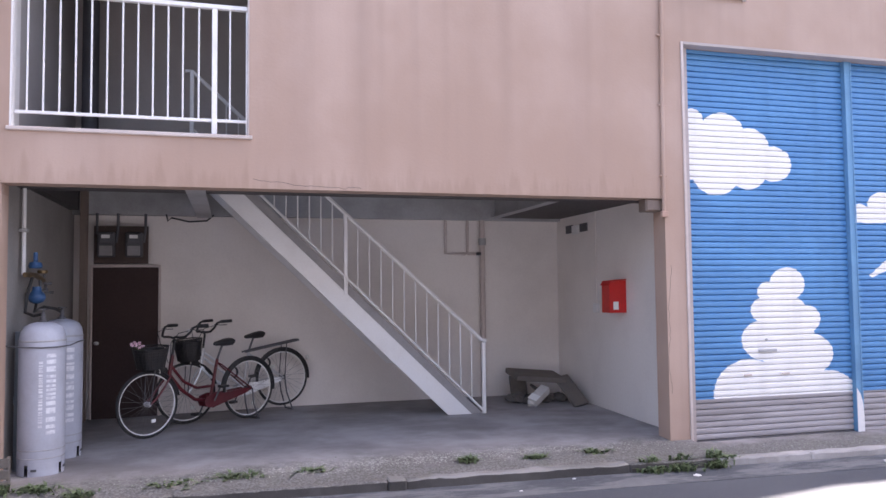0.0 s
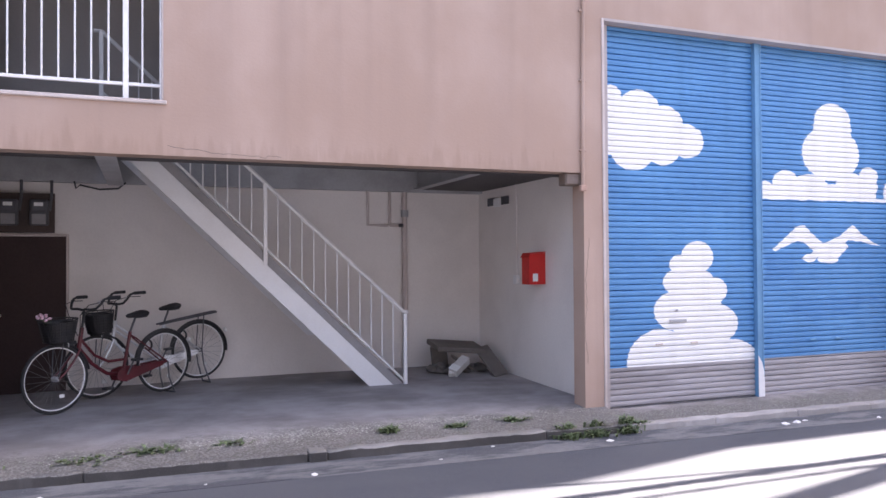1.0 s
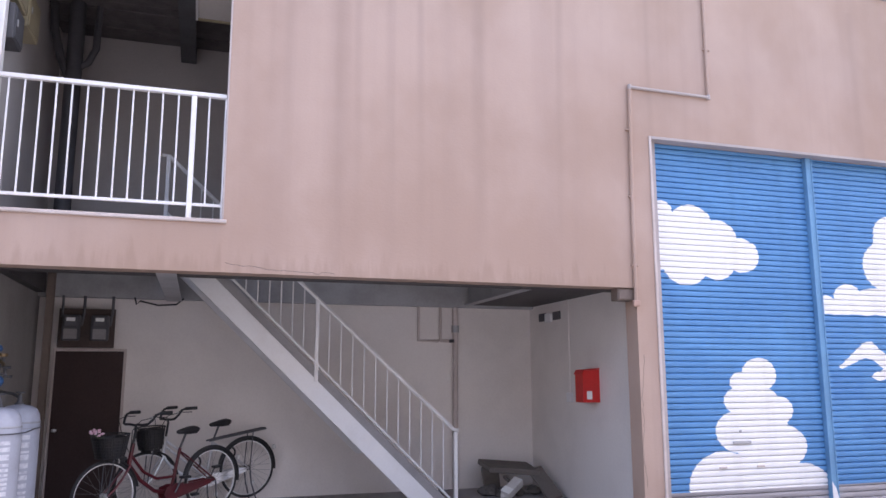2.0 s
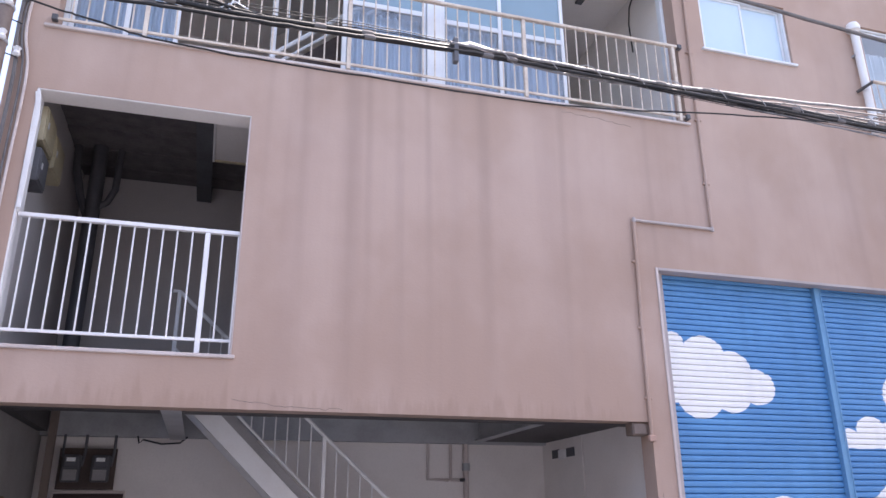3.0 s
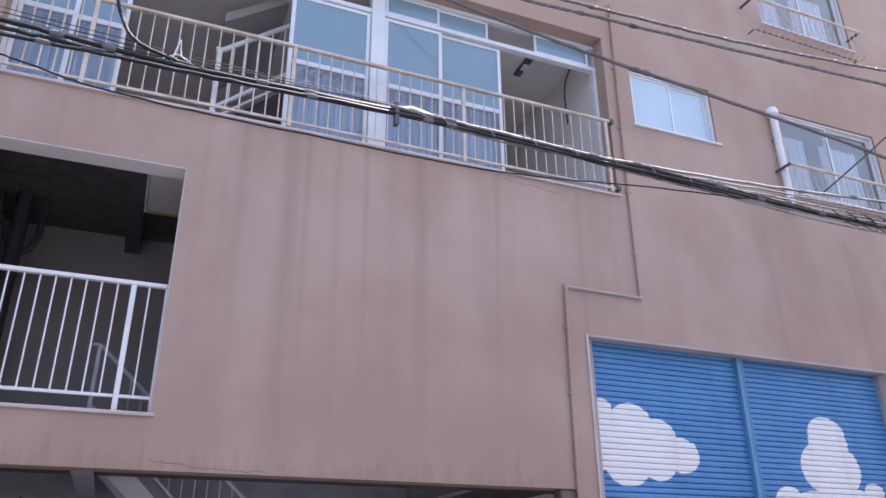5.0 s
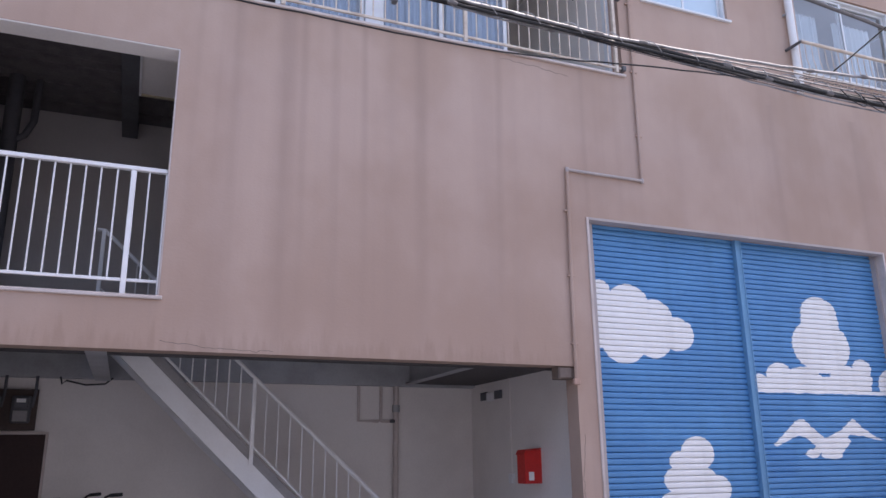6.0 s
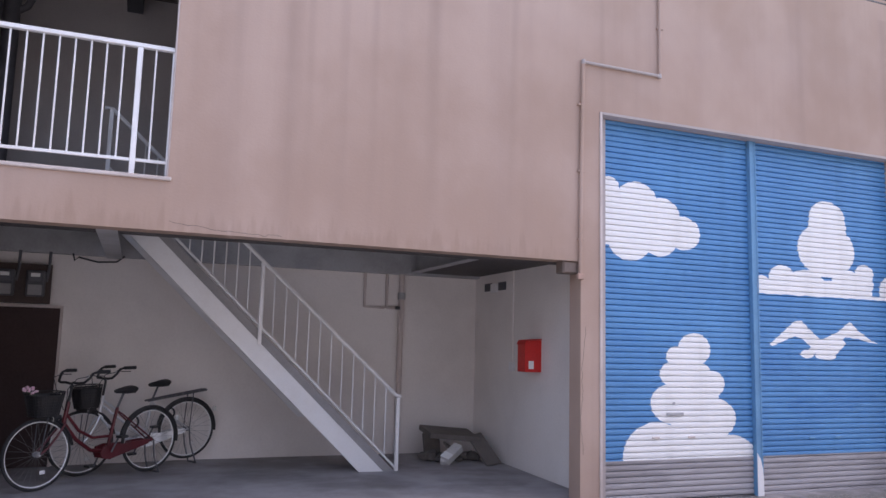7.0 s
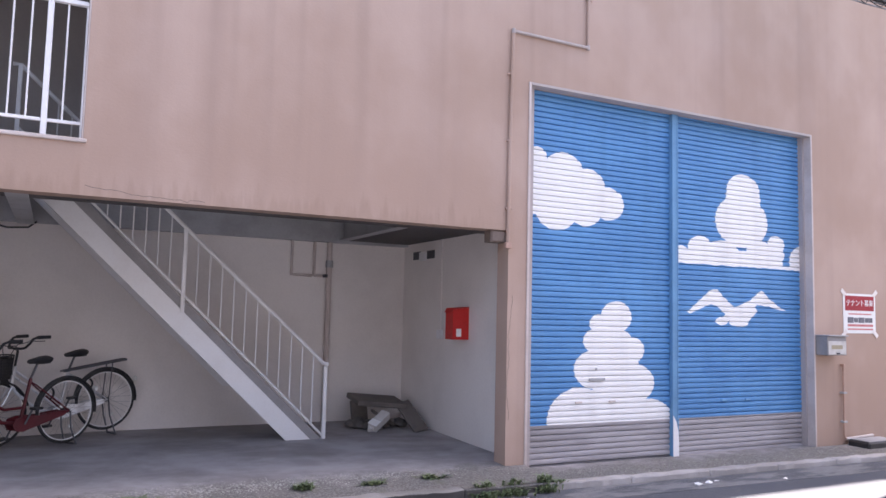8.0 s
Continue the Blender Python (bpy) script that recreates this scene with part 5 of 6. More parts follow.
part("lower_bar", tube([(0.40, 0.9, 6.24), (1.60, 0.9, 7.27)], 0.018, 8), "white_steel", ur, smooth=True)
for k in range(7):
    part("baluster", tube([(0.56 + 0.14 * k, 0.9, 6.52 + 0.121 * k), (0.56 + 0.14 * k, 0.9, 7.28 + 0.111 * k)], 0.009, 6), "white_steel", ur)
us = thing("upper_flight", (1.0, 1.4, 5.75), "pale plastered flight of stairs behind the balcony", "stairs")
part("string", prism([(0.46, 5.746), (1.85, 5.746), (1.85, 7.30), (1.70, 7.30), (0.46, 6.23)], 0.94, 1.0), "board", us, "dark brown side of the flight")
for k in range(8):
    part("step", box(0.50 + 0.15 * k, 1.85, 1.001, 1.9, 5.746 + 0.165 * k, 5.746 + 0.165 * (k + 1) - 0.002, 0.003), "room", us)
uf = thing("flight_soffit", (1.1, 1.4, 7.66), "sloping underside of the flight above, shade put into its tone", "stairs")
# underside toned down with the shaded plaster
part("slab", prism([(0.42, 7.60), (1.14, 8.115), (0.98, 8.115), (0.42, 7.73)], 0.9, 2.4), "room_shaded", uf)
lp = thing("lamp_holder", (4.4, 0.95, 8.0), "bare ceiling lamp holder behind the open sash", "lamp")
part("socket_strip", box(4.34, 4.44, 0.72, 1.16, 8.085, 8.119, 0.006), "dark_steel", lp)
part("bulb_socket", box(4.35, 4.43, 0.86, 0.98, 8.05, 8.0845, 0.006), "white_steel", lp)
wc = thing("room_cable", (5.0, 1.0, 7.6), "black cable hanging on the partition", "cable")
part("strand", tube([(5.01, 0.75, 8.11), (5.01, 0.90, 7.98), (5.01, 0.95, 7.75), (5.01, 0.92, 7.3)], 0.010, 6), "rubber", wc, smooth=True)


# ---------------------------------------------------------------- windows to the right and above
def sliding_window(number, x0, x1, z0, z1, label, pane, curtain=True):
    w = thing("window_%d" % number, ((x0 + x1) / 2, 0.05, z0), label, "window", kind="structure")
    part("window_sill", box(x0 - 0.04, x1 + 0.04, -0.035, 0.04, z0 - 0.03, z0 + 0.002, 0.005), "alu", w, "thin metal sill")
    for a, b, c, d in ((x0 + 0.002, x0 + 0.032, z0 + 0.003, z1 - 0.003), (x1 - 0.032, x1 - 0.002, z0 + 0.003, z1 - 0.003), (x0 + 0.033, x1 - 0.033, z1 - 0.033, z1 - 0.003), (x0 + 0.033, x1 - 0.033, z0 + 0.003, z0 + 0.03)):
        part("window_frame", box(a, b, 0.03, 0.13, c, d, 0.003), "alu", w)
    m = (x0 + x1) / 2
    sash(w, x0 + 0.034, m + 0.02, z0 + 0.032, z1 - 0.035, 0.05, pane=pane, bar=0.03)
    sash(w, m - 0.02, x1 - 0.034, z0 + 0.032, z1 - 0.035, 0.085, pane=pane, bar=0.03)
    if curtain:
        drop = 0.05 if pane != "clear" else 0.24
        for f0, f1 in (((0.0, 1.0),) if pane != "clear" else ((0.0, 0.34), (0.50, 0.92))):
            bm = bmesh.new()
            n, a, wide = 48, x0 + 0.04 + (x1 - x0 - 0.08) * f0, (x1 - x0 - 0.08) * (f1 - f0)
            rows = [[bm.verts.new((a + wide * k / n, 0.22 + 0.022 * math.sin(k * 1.1), z)) for k in range(n + 1)] for z in (z0 + 0.04, z1 - drop)]
            for k in range(n):
                bm.faces.new((rows[0][k], rows[0][k + 1], rows[1][k + 1], rows[1][k]))
            part("curtain", bm, "curtain", w, "pale drawn curtain", True)
    return w


sliding_window(2, 5.40, 6.69, 6.83, 7.68, "two-leaf aluminium sliding window with frosted panes", "bright")
sliding_window(3, 7.88, 9.72, 6.34, 7.64, "two-leaf aluminium sliding window with pale curtains", "clear")
sliding_window(4, 5.44, 6.79, 9.73, 10.60, "two-leaf aluminium sliding window with frosted panes", "bright")
sliding_window(5, 8.0, 9.80, 9.24, 10.52, "two-leaf aluminium sliding window with pale curtains", "clear")


def flower_grille(x0, x1, z_top, z_low, label):
    """A bellied window guard: a top bar, curled uprights and two arms."""
    g = thing("window_guard", ((x0 + x1) / 2, -0.2, z_low), label, "window guard", "bellied guards under the windows")
    part("top_bar", tube([(x0, -0.25, z_top), (x1, -0.25, z_top)], 0.022, 8), "cream_steel", g, smooth=True)
    part("bottom_bar", tube([(x0 + 0.05, -0.12, z_low + 0.05), (x1 - 0.05, -0.12, z_low + 0.05)], 0.010, 6), "dark_steel", g, smooth=True)
    for x in (x0, x1):
        part("arm", tube([(x, -0.25, z_top), (x, 0.0, z_top)], 0.020, 8), "dark_steel", g, smooth=True)
        part("arm", tube([(x + (0.05 if x == x0 else -0.05), -0.12, z_low + 0.05), (x + (0.05 if x == x0 else -0.05), 0.0, z_low + 0.05)], 0.010, 6), "dark_steel", g, smooth=True)
    n = round((x1 - x0 - 0.1) / 0.115)
    for k in range(n + 1):
        x = x0 + 0.05 + (x1 - x0 - 0.1) * k / n
        pts = [(x, -0.25, z_top), (x, -0.255, z_low + 0.24), (x, -0.28, z_low + 0.12), (x, -0.27, z_low + 0.03), (x, -0.21, z_low), (x, -0.14, z_low + 0.02), (x, -0.12, z_low + 0.05)]
        part("upright", tube(pts, 0.0065, 5), "cream_steel", g, smooth=True)
    return g


flower_grille(7.62, 9.90, 6.60, 6.12, "bellied cream steel guard below the curtained window")
flower_grille(7.60, 9.72, 9.40, 8.88, "bellied cream steel guard below the upper window")

vp = thing("vent_pipe", (7.68, -0.07, 6.1), "white vertical vent pipe with a rounded cap", "pipe")
part("shaft", tube([(7.70, -0.07, 5.98), (7.70, -0.07, 7.50)], 0.05, 14), "white_steel", vp, smooth=True)
part("cap", lathe([(0.055, -0.02), (0.085, 0.0), (0.09, 0.05), (0.07, 0.10), (0.02, 0.125)], (7.69, -0.07, 7.48), 14), "white_steel", vp, smooth=True)
for z in (6.2, 7.1):
    part("bracket", box(7.64, 7.76, -0.06, 0.0, z, z + 0.03, 0.003), "steel", vp)

# third-floor balcony edge
b4 = thing("upper_balcony_ledge", (1.7, 0.0, 8.7), "rendered ledge of the upper balcony", "ledge", kind="structure")
part("cap", box(-1.64, 5.045, -0.03, 0.19, 8.692, 8.722, 0.006), "trim", b4)
w6 = thing("window_6", (4.0, 0.22, 8.72), "tall aluminium balcony window with blue panes", "window", kind="structure")
part("bottom_track", box(-1.549, 5.019, 0.192, 0.30, 8.722, 8.76, 0.003), "alu", w6)
part("head_bar", box(-1.549, 5.019, 0.192, 0.30, 10.85, 10.898, 0.003), "alu", w6)
for x0 in (-1.5, -0.42, 0.66, 1.74, 2.82):
    sash(w6, x0, x0 + 1.10, 8.765, 10.845, 0.20)
part("jamb", box(4.95, 5.015, 0.15, 0.27, 8.765, 10.845, 0.004), "dark_steel", w6)
setting("wall_top_back", box(-1.68, 5.2, 2.4, 2.5, 8.30, 11.4), "room", "plaster wall behind the upper balcony", "wall")
setting("wall_top_side", box(5.02, 5.14, 0.2, 2.4, 8.30, 11.4), "room", "plaster partition", "wall")
setting("wall_top_rooms", box(5.14, 11.0, 1.6, 1.7, 8.30, 11.4), "room", "room wall behind the upper windows", "wall")
setting("ceiling_top", box(-1.68, 11.0, 0.20, 8.0, 11.4, 11.5), "room", "ceiling of the top storey seen", "ceiling")

# ---------------------------------------------------------------- fittings on the street front
fp = thing("front_conduit", (4.15, -0.02, 2.25), "thin conduit painted like the wall, stepping round the shutters", "conduit")
part("upper_run", tube([(5.20, -0.022, 8.65), (5.155, -0.022, 6.2), (5.145, -0.022, 4.475)], 0.017, 8), "stucco", fp, smooth=True)
part("level_run", tube([(5.145, -0.022, 4.465), (4.185, -0.022, 4.47)], 0.017, 8), "jamb", fp, "greyer level run", True)
part("lower_run", tube([(4.185, -0.022, 4.47), (4.165, -0.022, 3.4), (4.155, -0.022, 2.25)], 0.019, 8), "stucco", fp, smooth=True)
for p in ((5.145, 4.465), (4.185, 4.47)):
    part("elbow", lathe([(0.019, -0.025), (0.022, 0.0), (0.019, 0.025)], (p[0], -0.022, p[1]), 10), "jamb", fp, smooth=True)
for z in (2.6, 3.3, 4.0):
    part("clip", box(4.125, 4.20, -0.026, 0.0, z, z + 0.02, 0.002), "stucco", fp)
for z in (5.0, 5.8, 6.7, 7.6, 8.4):
    part("clip", box(5.115, 5.20, -0.024, 0.0, z, z + 0.02, 0.002), "stucco", fp)
part("drop_end", box(4.12, 4.19, -0.045, 0.0, 2.20, 2.26, 0.006), "pillar", fp)


def crack(points, parent_name="wall_front"):
    """A fine jagged line in the render."""
    rng = random.Random(round(points[0][0] * 1000))
    fine = []
    for (ax, az), (bx, bz) in zip(points, points[1:]):
        for k in range(8):
            f = k / 8
            fine.append((ax + (bx - ax) * f + rng.uniform(-0.008, 0.008), 0.0, az + (bz - az) * f + rng.uniform(-0.010, 0.010)))
    part("crack", tube(fine, 0.0018, 4), "rubble", bpy.data.objects[parent_name], "fine dark crack in the render")


crack([(4.235, 1.72), (4.19, 1.35), (4.20, 1.05), (4.175, 0.80), (4.215, 0.45)])
crack([(0.26, 2.46), (0.65, 2.42), (0.98, 2.405), (1.2, 2.41)])
crack([(3.45, 5.66), (3.9, 5.64), (4.32, 5.59)])

sg = thing("notice", (9.67, -0.01, 1.4), "white paper notice with a red band, taped at its corners", "notice")
part("sheet", box(9.35, 10.01, -0.008, -0.002, 1.40, 1.925), "paper", sg)
part("red_band", box(9.385, 9.975, -0.0115, -0.0085, 1.70, 1.895), "sign_red", sg, "red heading band")
for cx, cz, a in ((9.36, 1.93, 40), (10.0, 1.93, -40), (9.36, 1.395, -40), (10.0, 1.395, 40)):
    bm = box(-0.06, 0.06, -0.011, -0.0085, -0.028, 0.028)
    bmesh.ops.transform(bm, matrix=pose(cx, 0, cz, 0, a, 0), verts=bm.verts[:])
    part("tape", bm, "white_wall", sg, "strip of pale tape")


def lettering(text, x, y, z, size, material, parent):
    curve = bpy.data.curves.new("lettering", "FONT")
    curve.offset = 0.0004
    curve.body, curve.size, curve.extrude, curve.align_x, curve.align_y = text, size, 0.0005, "CENTER", "CENTER"
    tmp = bpy.data.objects.new("lettering", curve)
    scene.collection.objects.link(tmp)
    me = bpy.data.meshes.new_from_object(tmp.evaluated_get(bpy.context.evaluated_depsgraph_get()))
    bpy.data.objects.remove(tmp)
    me.transform(Matrix.Translation((x, y, z)) @ Matrix.Rotation(radians(90), 4, "X"))
    me.transform(Matrix.Translation(-ORIGIN[parent]))
    me.materials.clear()
    me.materials.append(M[material])
    ob = new("lettering", me)
    ob.parent = parent
    return tagged(ob, "white heading characters")


lettering("テナント募集", 9.68, -0.0130, 1.797, 0.094, "paper", sg)
for z, h, x0, x1, m in ((1.655, 0.016, 9.45, 9.92, "sign_pink"), (1.575, 0.075, 9.43, 9.55, "sign_ink"), (1.575, 0.062, 9.56, 9.64, "sign_ink"), (1.575, 0.07, 9.65, 9.77, "sign_ink"), (1.575, 0.062, 9.78, 9.94, "sign_ink"), (1.505, 0.03, 9.43, 9.95, "sign_pink"), (1.455, 0.02, 9.43, 9.95, "sign_pink")):
    part("print_bar", box(x0, x1, -0.0105, -0.0085, z - h / 2, z + h / 2), m, sg, "unreadable print")

lb = thing("letter_box", (8.98, -0.1, 1.1), "grey steel letter box with a pale front flap", "letter box")
part("case", box(8.80, 9.17, -0.17, 0.0, 1.12, 1.36, 0.006), "side_plate", lb)
part("front_plate", box(8.815, 9.155, -0.177, -0.1705, 1.13, 1.30, 0.003), "carton", lb, "pale front flap")
part("hood", box(8.795, 9.175, -0.20, -0.0, 1.361, 1.375, 0.003), "steel", lb)
part("print_bar", box(8.87, 9.08, -0.180, -0.1775, 1.20, 1.25), "beige", lb)
part("knob", box(8.96, 9.02, -0.19, -0.1775, 1.135, 1.155, 0.003), "dark_steel", lb)
rp = thing("wall_conduit", (9.3, -0.03, 0.0), "brown conduit bending along the wall's foot", "conduit")
part("upright", tube([(9.285, -0.035, 0.98), (9.28, -0.035, 0.08), (9.31, -0.035, 0.045)], 0.014, 8), "pillar", rp, smooth=True)
part("foot_run", tube([(9.31, -0.035, 0.045), (9.85, -0.035, 0.065)], 0.020, 8), "trim", rp, "paler foot run", True)
part("cap", box(9.265, 9.305, -0.055, 0.0, 0.97, 1.0, 0.004), "pillar", rp)
for z in (0.25, 0.62):
    part("clip", box(9.25, 9.32, -0.06, 0.0, z, z + 0.025, 0.003), "steel", rp)
stp = thing("doorstep", (9.6, -0.2, -0.06), "low dark block with a pale sheet against the wall's foot", "step")
part("block", box(9.30, 9.95, -0.36, -0.06, -0.07, 0.045, 0.02), "rubber", stp)
part("cap_sheet", box(9.33, 9.92, -0.34, -0.08, 0.046, 0.054, 0.003), "steel", stp, "pale sheet on top")

# ---------------------------------------------------------------- poles and overhead cables
M["stay_wire"] = worn("dull_black_wire", (0.008, 0.008, 0.009), (0.015, 0.015, 0.015), 0.95, patch=6)
for dull in ("stay_wire", "grey_cable"):
    M[dull].node_tree.nodes["Principled BSDF"].inputs["Specular IOR Level"].default_value = 0.05
# pale grey for sunlit cables; the sun's highlights are put into the colour
M["silver_cable"] = worn("sunlit_grey_cable", (0.30, 0.29, 0.29), (0.13, 0.125, 0.125), 0.7, patch=7, amount=0.9)
M["bare_wire"] = worn("bare_wire", (0.40, 0.39, 0.39), (0.22, 0.21, 0.21), 0.5, 0.3, patch=9)


def utility_pole(x, y, r, label):
    p = thing("utility_pole", (x, y, -0.13), label, "utility pole", "street poles")
    part("shaft", lathe([(r * 1.1, 0), (r, 3.0), (r * 0.78, 13.5)], (x, y, -0.13), 18), "pole", p, smooth=True)
    for z in (5.0, 5.3, 7.0, 7.3):
        part("band", lathe([(r + 0.004, 0), (r + 0.004, 0.05)], (x, y, z), 18), "steel", p)
    return p


left_pole = utility_pole(-4.50, -1.55, 0.12, "slim grey concrete utility pole carrying cables")
right_pole = utility_pole(9.35, -1.55, 0.15, "grey concrete utility pole carrying cables")


def spline(points, n=10):
    """A smooth line through the points."""
    p = [Vector(q) for q in points]
    p = [p[0] * 2 - p[1]] + p + [p[-1] * 2 - p[-2]]
    out = []
    for a, b, c, d in zip(p, p[1:], p[2:], p[3:]):
        for k in range(n):
            t = k / n
            out.append(0.5 * ((2 * b) + (c - a) * t + (2 * a - 5 * b + 4 * c - d) * t * t + (3 * b - a - 3 * c + d) * t ** 3))
    return out + [p[-2]]


def overhead(points, r, material, label, lumps=0):
    c = thing("overhead_cable", points[0], label, "cable", "overhead cables")
    if points[0][0] == -1.60:
        # carried on to the pole beyond the corner
        (ax, ay, az), (bx, by, bz) = points[:2]
        points = [(-4.50, ay, az + (az - bz) / (bx - ax) * 2.9)] + list(points)
    line = spline(points)
    rng = random.Random(round(points[0][2] * 100) + lumps)
    for k, q in enumerate(line[1:-1]):
        q += Vector((0, rng.uniform(-0.004, 0.004), rng.uniform(-0.004, 0.004)))
    part("sheath", tube(line, r, 8), material, c, smooth=True)
    if "wrapped" in label:
        # lashing wire wound round the cable
        turns, helix = 0.0, []
        for p, q in zip(line, line[1:]):
            steps = max(1, round((q - p).length / 0.018))
            along = (q - p).normalized()
            side = along.cross(Vector((0, 0, 1))).normalized()
            up = side.cross(along)
            for k in range(steps):
                turns += (q - p).length / steps / 0.14
                a = math.tau * turns
                helix.append(p + (q - p) * (k / steps) + (side * math.cos(a) + up * math.sin(a)) * (r + 0.003))
        part("lashing", tube(helix, 0.0027, 4), "bare_wire", c, "bright lashing wire")
    for k in range(lumps):
        i = rng.randrange(2, len(line) - 2)
        d = (line[i + 1] - line[i]).normalized() * 0.05
        part("tie", tube([line[i] - d, line[i] - d * 0.6, line[i] + d * 0.6, line[i] + d], r, 8, radii=[r, r * 1.45, r * 1.45, r]), "grey_cable", c, "cable tie", True)
    return c


Y = -1.5
overhead([(-1.60, Y, 5.215), (-0.82, Y, 5.185), (0.0, Y, 5.145), (1.71, Y, 5.165), (2.85, Y, 5.16), (4.6, Y, 5.125), (6.4, Y, 5.08), (9.3, Y, 5.06)], 0.020, "cable", "thick black overhead cable in a bundle", 10)
overhead([(-1.60, Y + 0.03, 5.17), (-0.82, Y + 0.03, 5.145), (0.0, Y + 0.03, 5.115), (1.71, Y + 0.03, 5.15), (2.85, Y + 0.03, 5.135), (4.6, Y + 0.03, 5.09), (6.4, Y + 0.03, 5.07), (9.3, Y + 0.03, 5.10)], 0.016, "cable", "black overhead cable in a bundle", 8)
overhead([(-1.60, Y - 0.03, 5.05), (-0.41, Y - 0.03, 5.075), (0.6, Y - 0.03, 5.09), (1.71, Y - 0.02, 5.13), (2.85, Y - 0.02, 5.11), (4.6, Y - 0.02, 5.08), (6.4, Y - 0.02, 5.05), (9.3, Y - 0.02, 5.05)], 0.015, "cable", "black overhead cable in a bundle", 6)
overhead([(-1.60, Y, 5.01), (-0.95, Y, 4.88), (-0.38, Y, 4.793), (0.88, Y, 4.764), (2.7, Y, 4.783), (4.57, Y, 4.972), (6.39, Y, 5.092), (9.3, Y, 5.2)], 0.0075, "cable", "thin black overhead wire hanging lower", 0)
overhead([(1.71, Y - 0.02, 5.19), (2.63, Y - 0.02, 5.165), (3.96, Y - 0.02, 5.145), (5.78, Y - 0.02, 5.235), (7.1, Y - 0.02, 5.345), (9.3, Y - 0.02, 5.5)], 0.015, "silver_cable", "grey overhead cable leaving the bundle, sun highlights in its tone", 6)
overhead([(2.215, -0.0, 8.09), (2.378, -0.1, 8.06), (2.625, -0.2, 7.825), (3.437, -0.45, 7.447), (4.484, -0.75, 7.027), (5.741, -1.05, 6.631), (7.547, -1.35, 6.169), (9.3, -1.5, 5.75)], 0.021, "grey_cable", "thick grey service cable from the balcony head", 5)
overhead([(-1.60, Y, 6.60), (1.94, Y, 6.73), (3.32, Y, 6.80), (5.43, Y, 6.927), (7.69, Y, 7.079), (9.3, Y, 7.2)], 0.016, "grey_cable", "wrapped grey overhead cable", 9)
overhead([(-1.60, Y, 6.74), (2.28, Y, 6.882), (4.0, Y, 6.96), (5.85, Y, 7.088), (7.78, Y, 7.30), (9.3, Y, 7.5)], 0.016, "grey_cable", "wrapped grey overhead cable", 9)
overhead([(-0.62, -0.0, 8.60), (-0.60, -0.8, 6.9), (-0.50, Y, 5.75), (-0.42, Y, 5.45), (-0.30, Y, 5.28), (-0.05, Y, 5.19), (0.25, Y, 5.15)], 0.015, "cable", "black drop cable joining the bundle", 0)
for k, (z1, z2) in enumerate(((5.20, 5.02), (5.17, 4.98), (5.14, 5.16), (5.12, 5.24))):
    overhead([(1.9, Y + 0.01 * k, 5.17), (2.9, Y + 0.01 * k, z1 - 0.02), (4.6, Y + 0.01 * k, (z1 + z2) / 2 - 0.02), (6.4, Y + 0.01 * k, z2), (9.3, Y, z2 + 0.02)], 0.0085, "silver_cable", "thin pale overhead wire in the bundle", 0)
for dz, r in ((0.05, 0.004), (0.09, 0.004), (0.13, 0.003)):
    overhead([(-1.60, Y, 5.19 + dz), (0.2, Y, 5.13 + dz * 0.9), (1.7, Y, 5.18 + dz * 0.3), (4.6, Y, 5.11 - dz * 0.6), (9.3, Y, 5.02)], r, "cable", "very thin overhead wire beside the bundle", 0)

overhead([(6.54, Y, 5.34), (7.22, Y, 5.87), (8.70, Y, 7.05)], 0.008, "stay_wire", "thin black stay wire rising from the bundle", 0)
lw = thing("wire_loops", (7.6, Y, 4.95), "slack black wire coiled along the cable bundle", "cable")
for k in range(9):
    x = 6.55 + 0.27 * k
    part("loop", tube(spline([(x, Y - 0.03, 5.12), (x + 0.12, Y - 0.05, 5.01 - 0.02 * (k % 3)), (x + 0.30, Y - 0.04, 4.97 - 0.015 * (k % 2)), (x + 0.36, Y - 0.02, 5.06), (x + 0.20, Y - 0.03, 5.13)], 5), 0.0055, 5), "cable", lw, smooth=True)
bw = thing("binding_wire", (2.0, Y, 5.15), "bright wire wound in long turns round the cable bundle", "wire")
coil = []
for k in range(330):
    x, a = 1.95 + 0.022 * k, math.tau * k * 0.022 / 0.42
    coil.append((x, Y + 0.055 * math.cos(a), 5.158 - 0.012 * (x - 1.95) + 0.05 * math.sin(a)))
part("strand", tube(coil, 0.0042, 5), "bare_wire", bw, smooth=True)
cl = thing("cable_clamp", (1.75, Y, 5.05), "metal clamp and tape where the cables split", "cable clamp")
part("clamp", box(1.735, 1.775, Y - 0.03, Y + 0.03, 5.02, 5.25, 0.006), "dark_steel", cl)
part("tape_wrap", tube([(1.80, Y, 5.20), (1.88, Y, 5.205), (2.02, Y, 5.185), (2.12, Y, 5.175)], 0.03, 8, radii=[0.018, 0.036, 0.032, 0.018]), "trim", cl, "pale tape wrap", True)
hk = thing("cable_spreader", (0.02, Y, 5.18), "small wire spreader on the cable bundle", "cable clamp")
part("wing", tube([(-0.10, Y, 5.17), (0.0, Y, 5.24), (0.10, Y, 5.19)], 0.006, 6), "alu", hk)
part("wing", tube([(-0.04, Y, 5.15), (0.01, Y, 5.38), (0.03, Y, 5.22)], 0.006, 6), "alu", hk)
ins = thing("wall_bracket", (2.15, -0.05, 8.1), "small bracket with white insulators on the balcony head", "bracket")
part("arm", box(1.95, 2.35, -0.05, 0.0, 8.085, 8.11, 0.003), "dark_steel", ins)
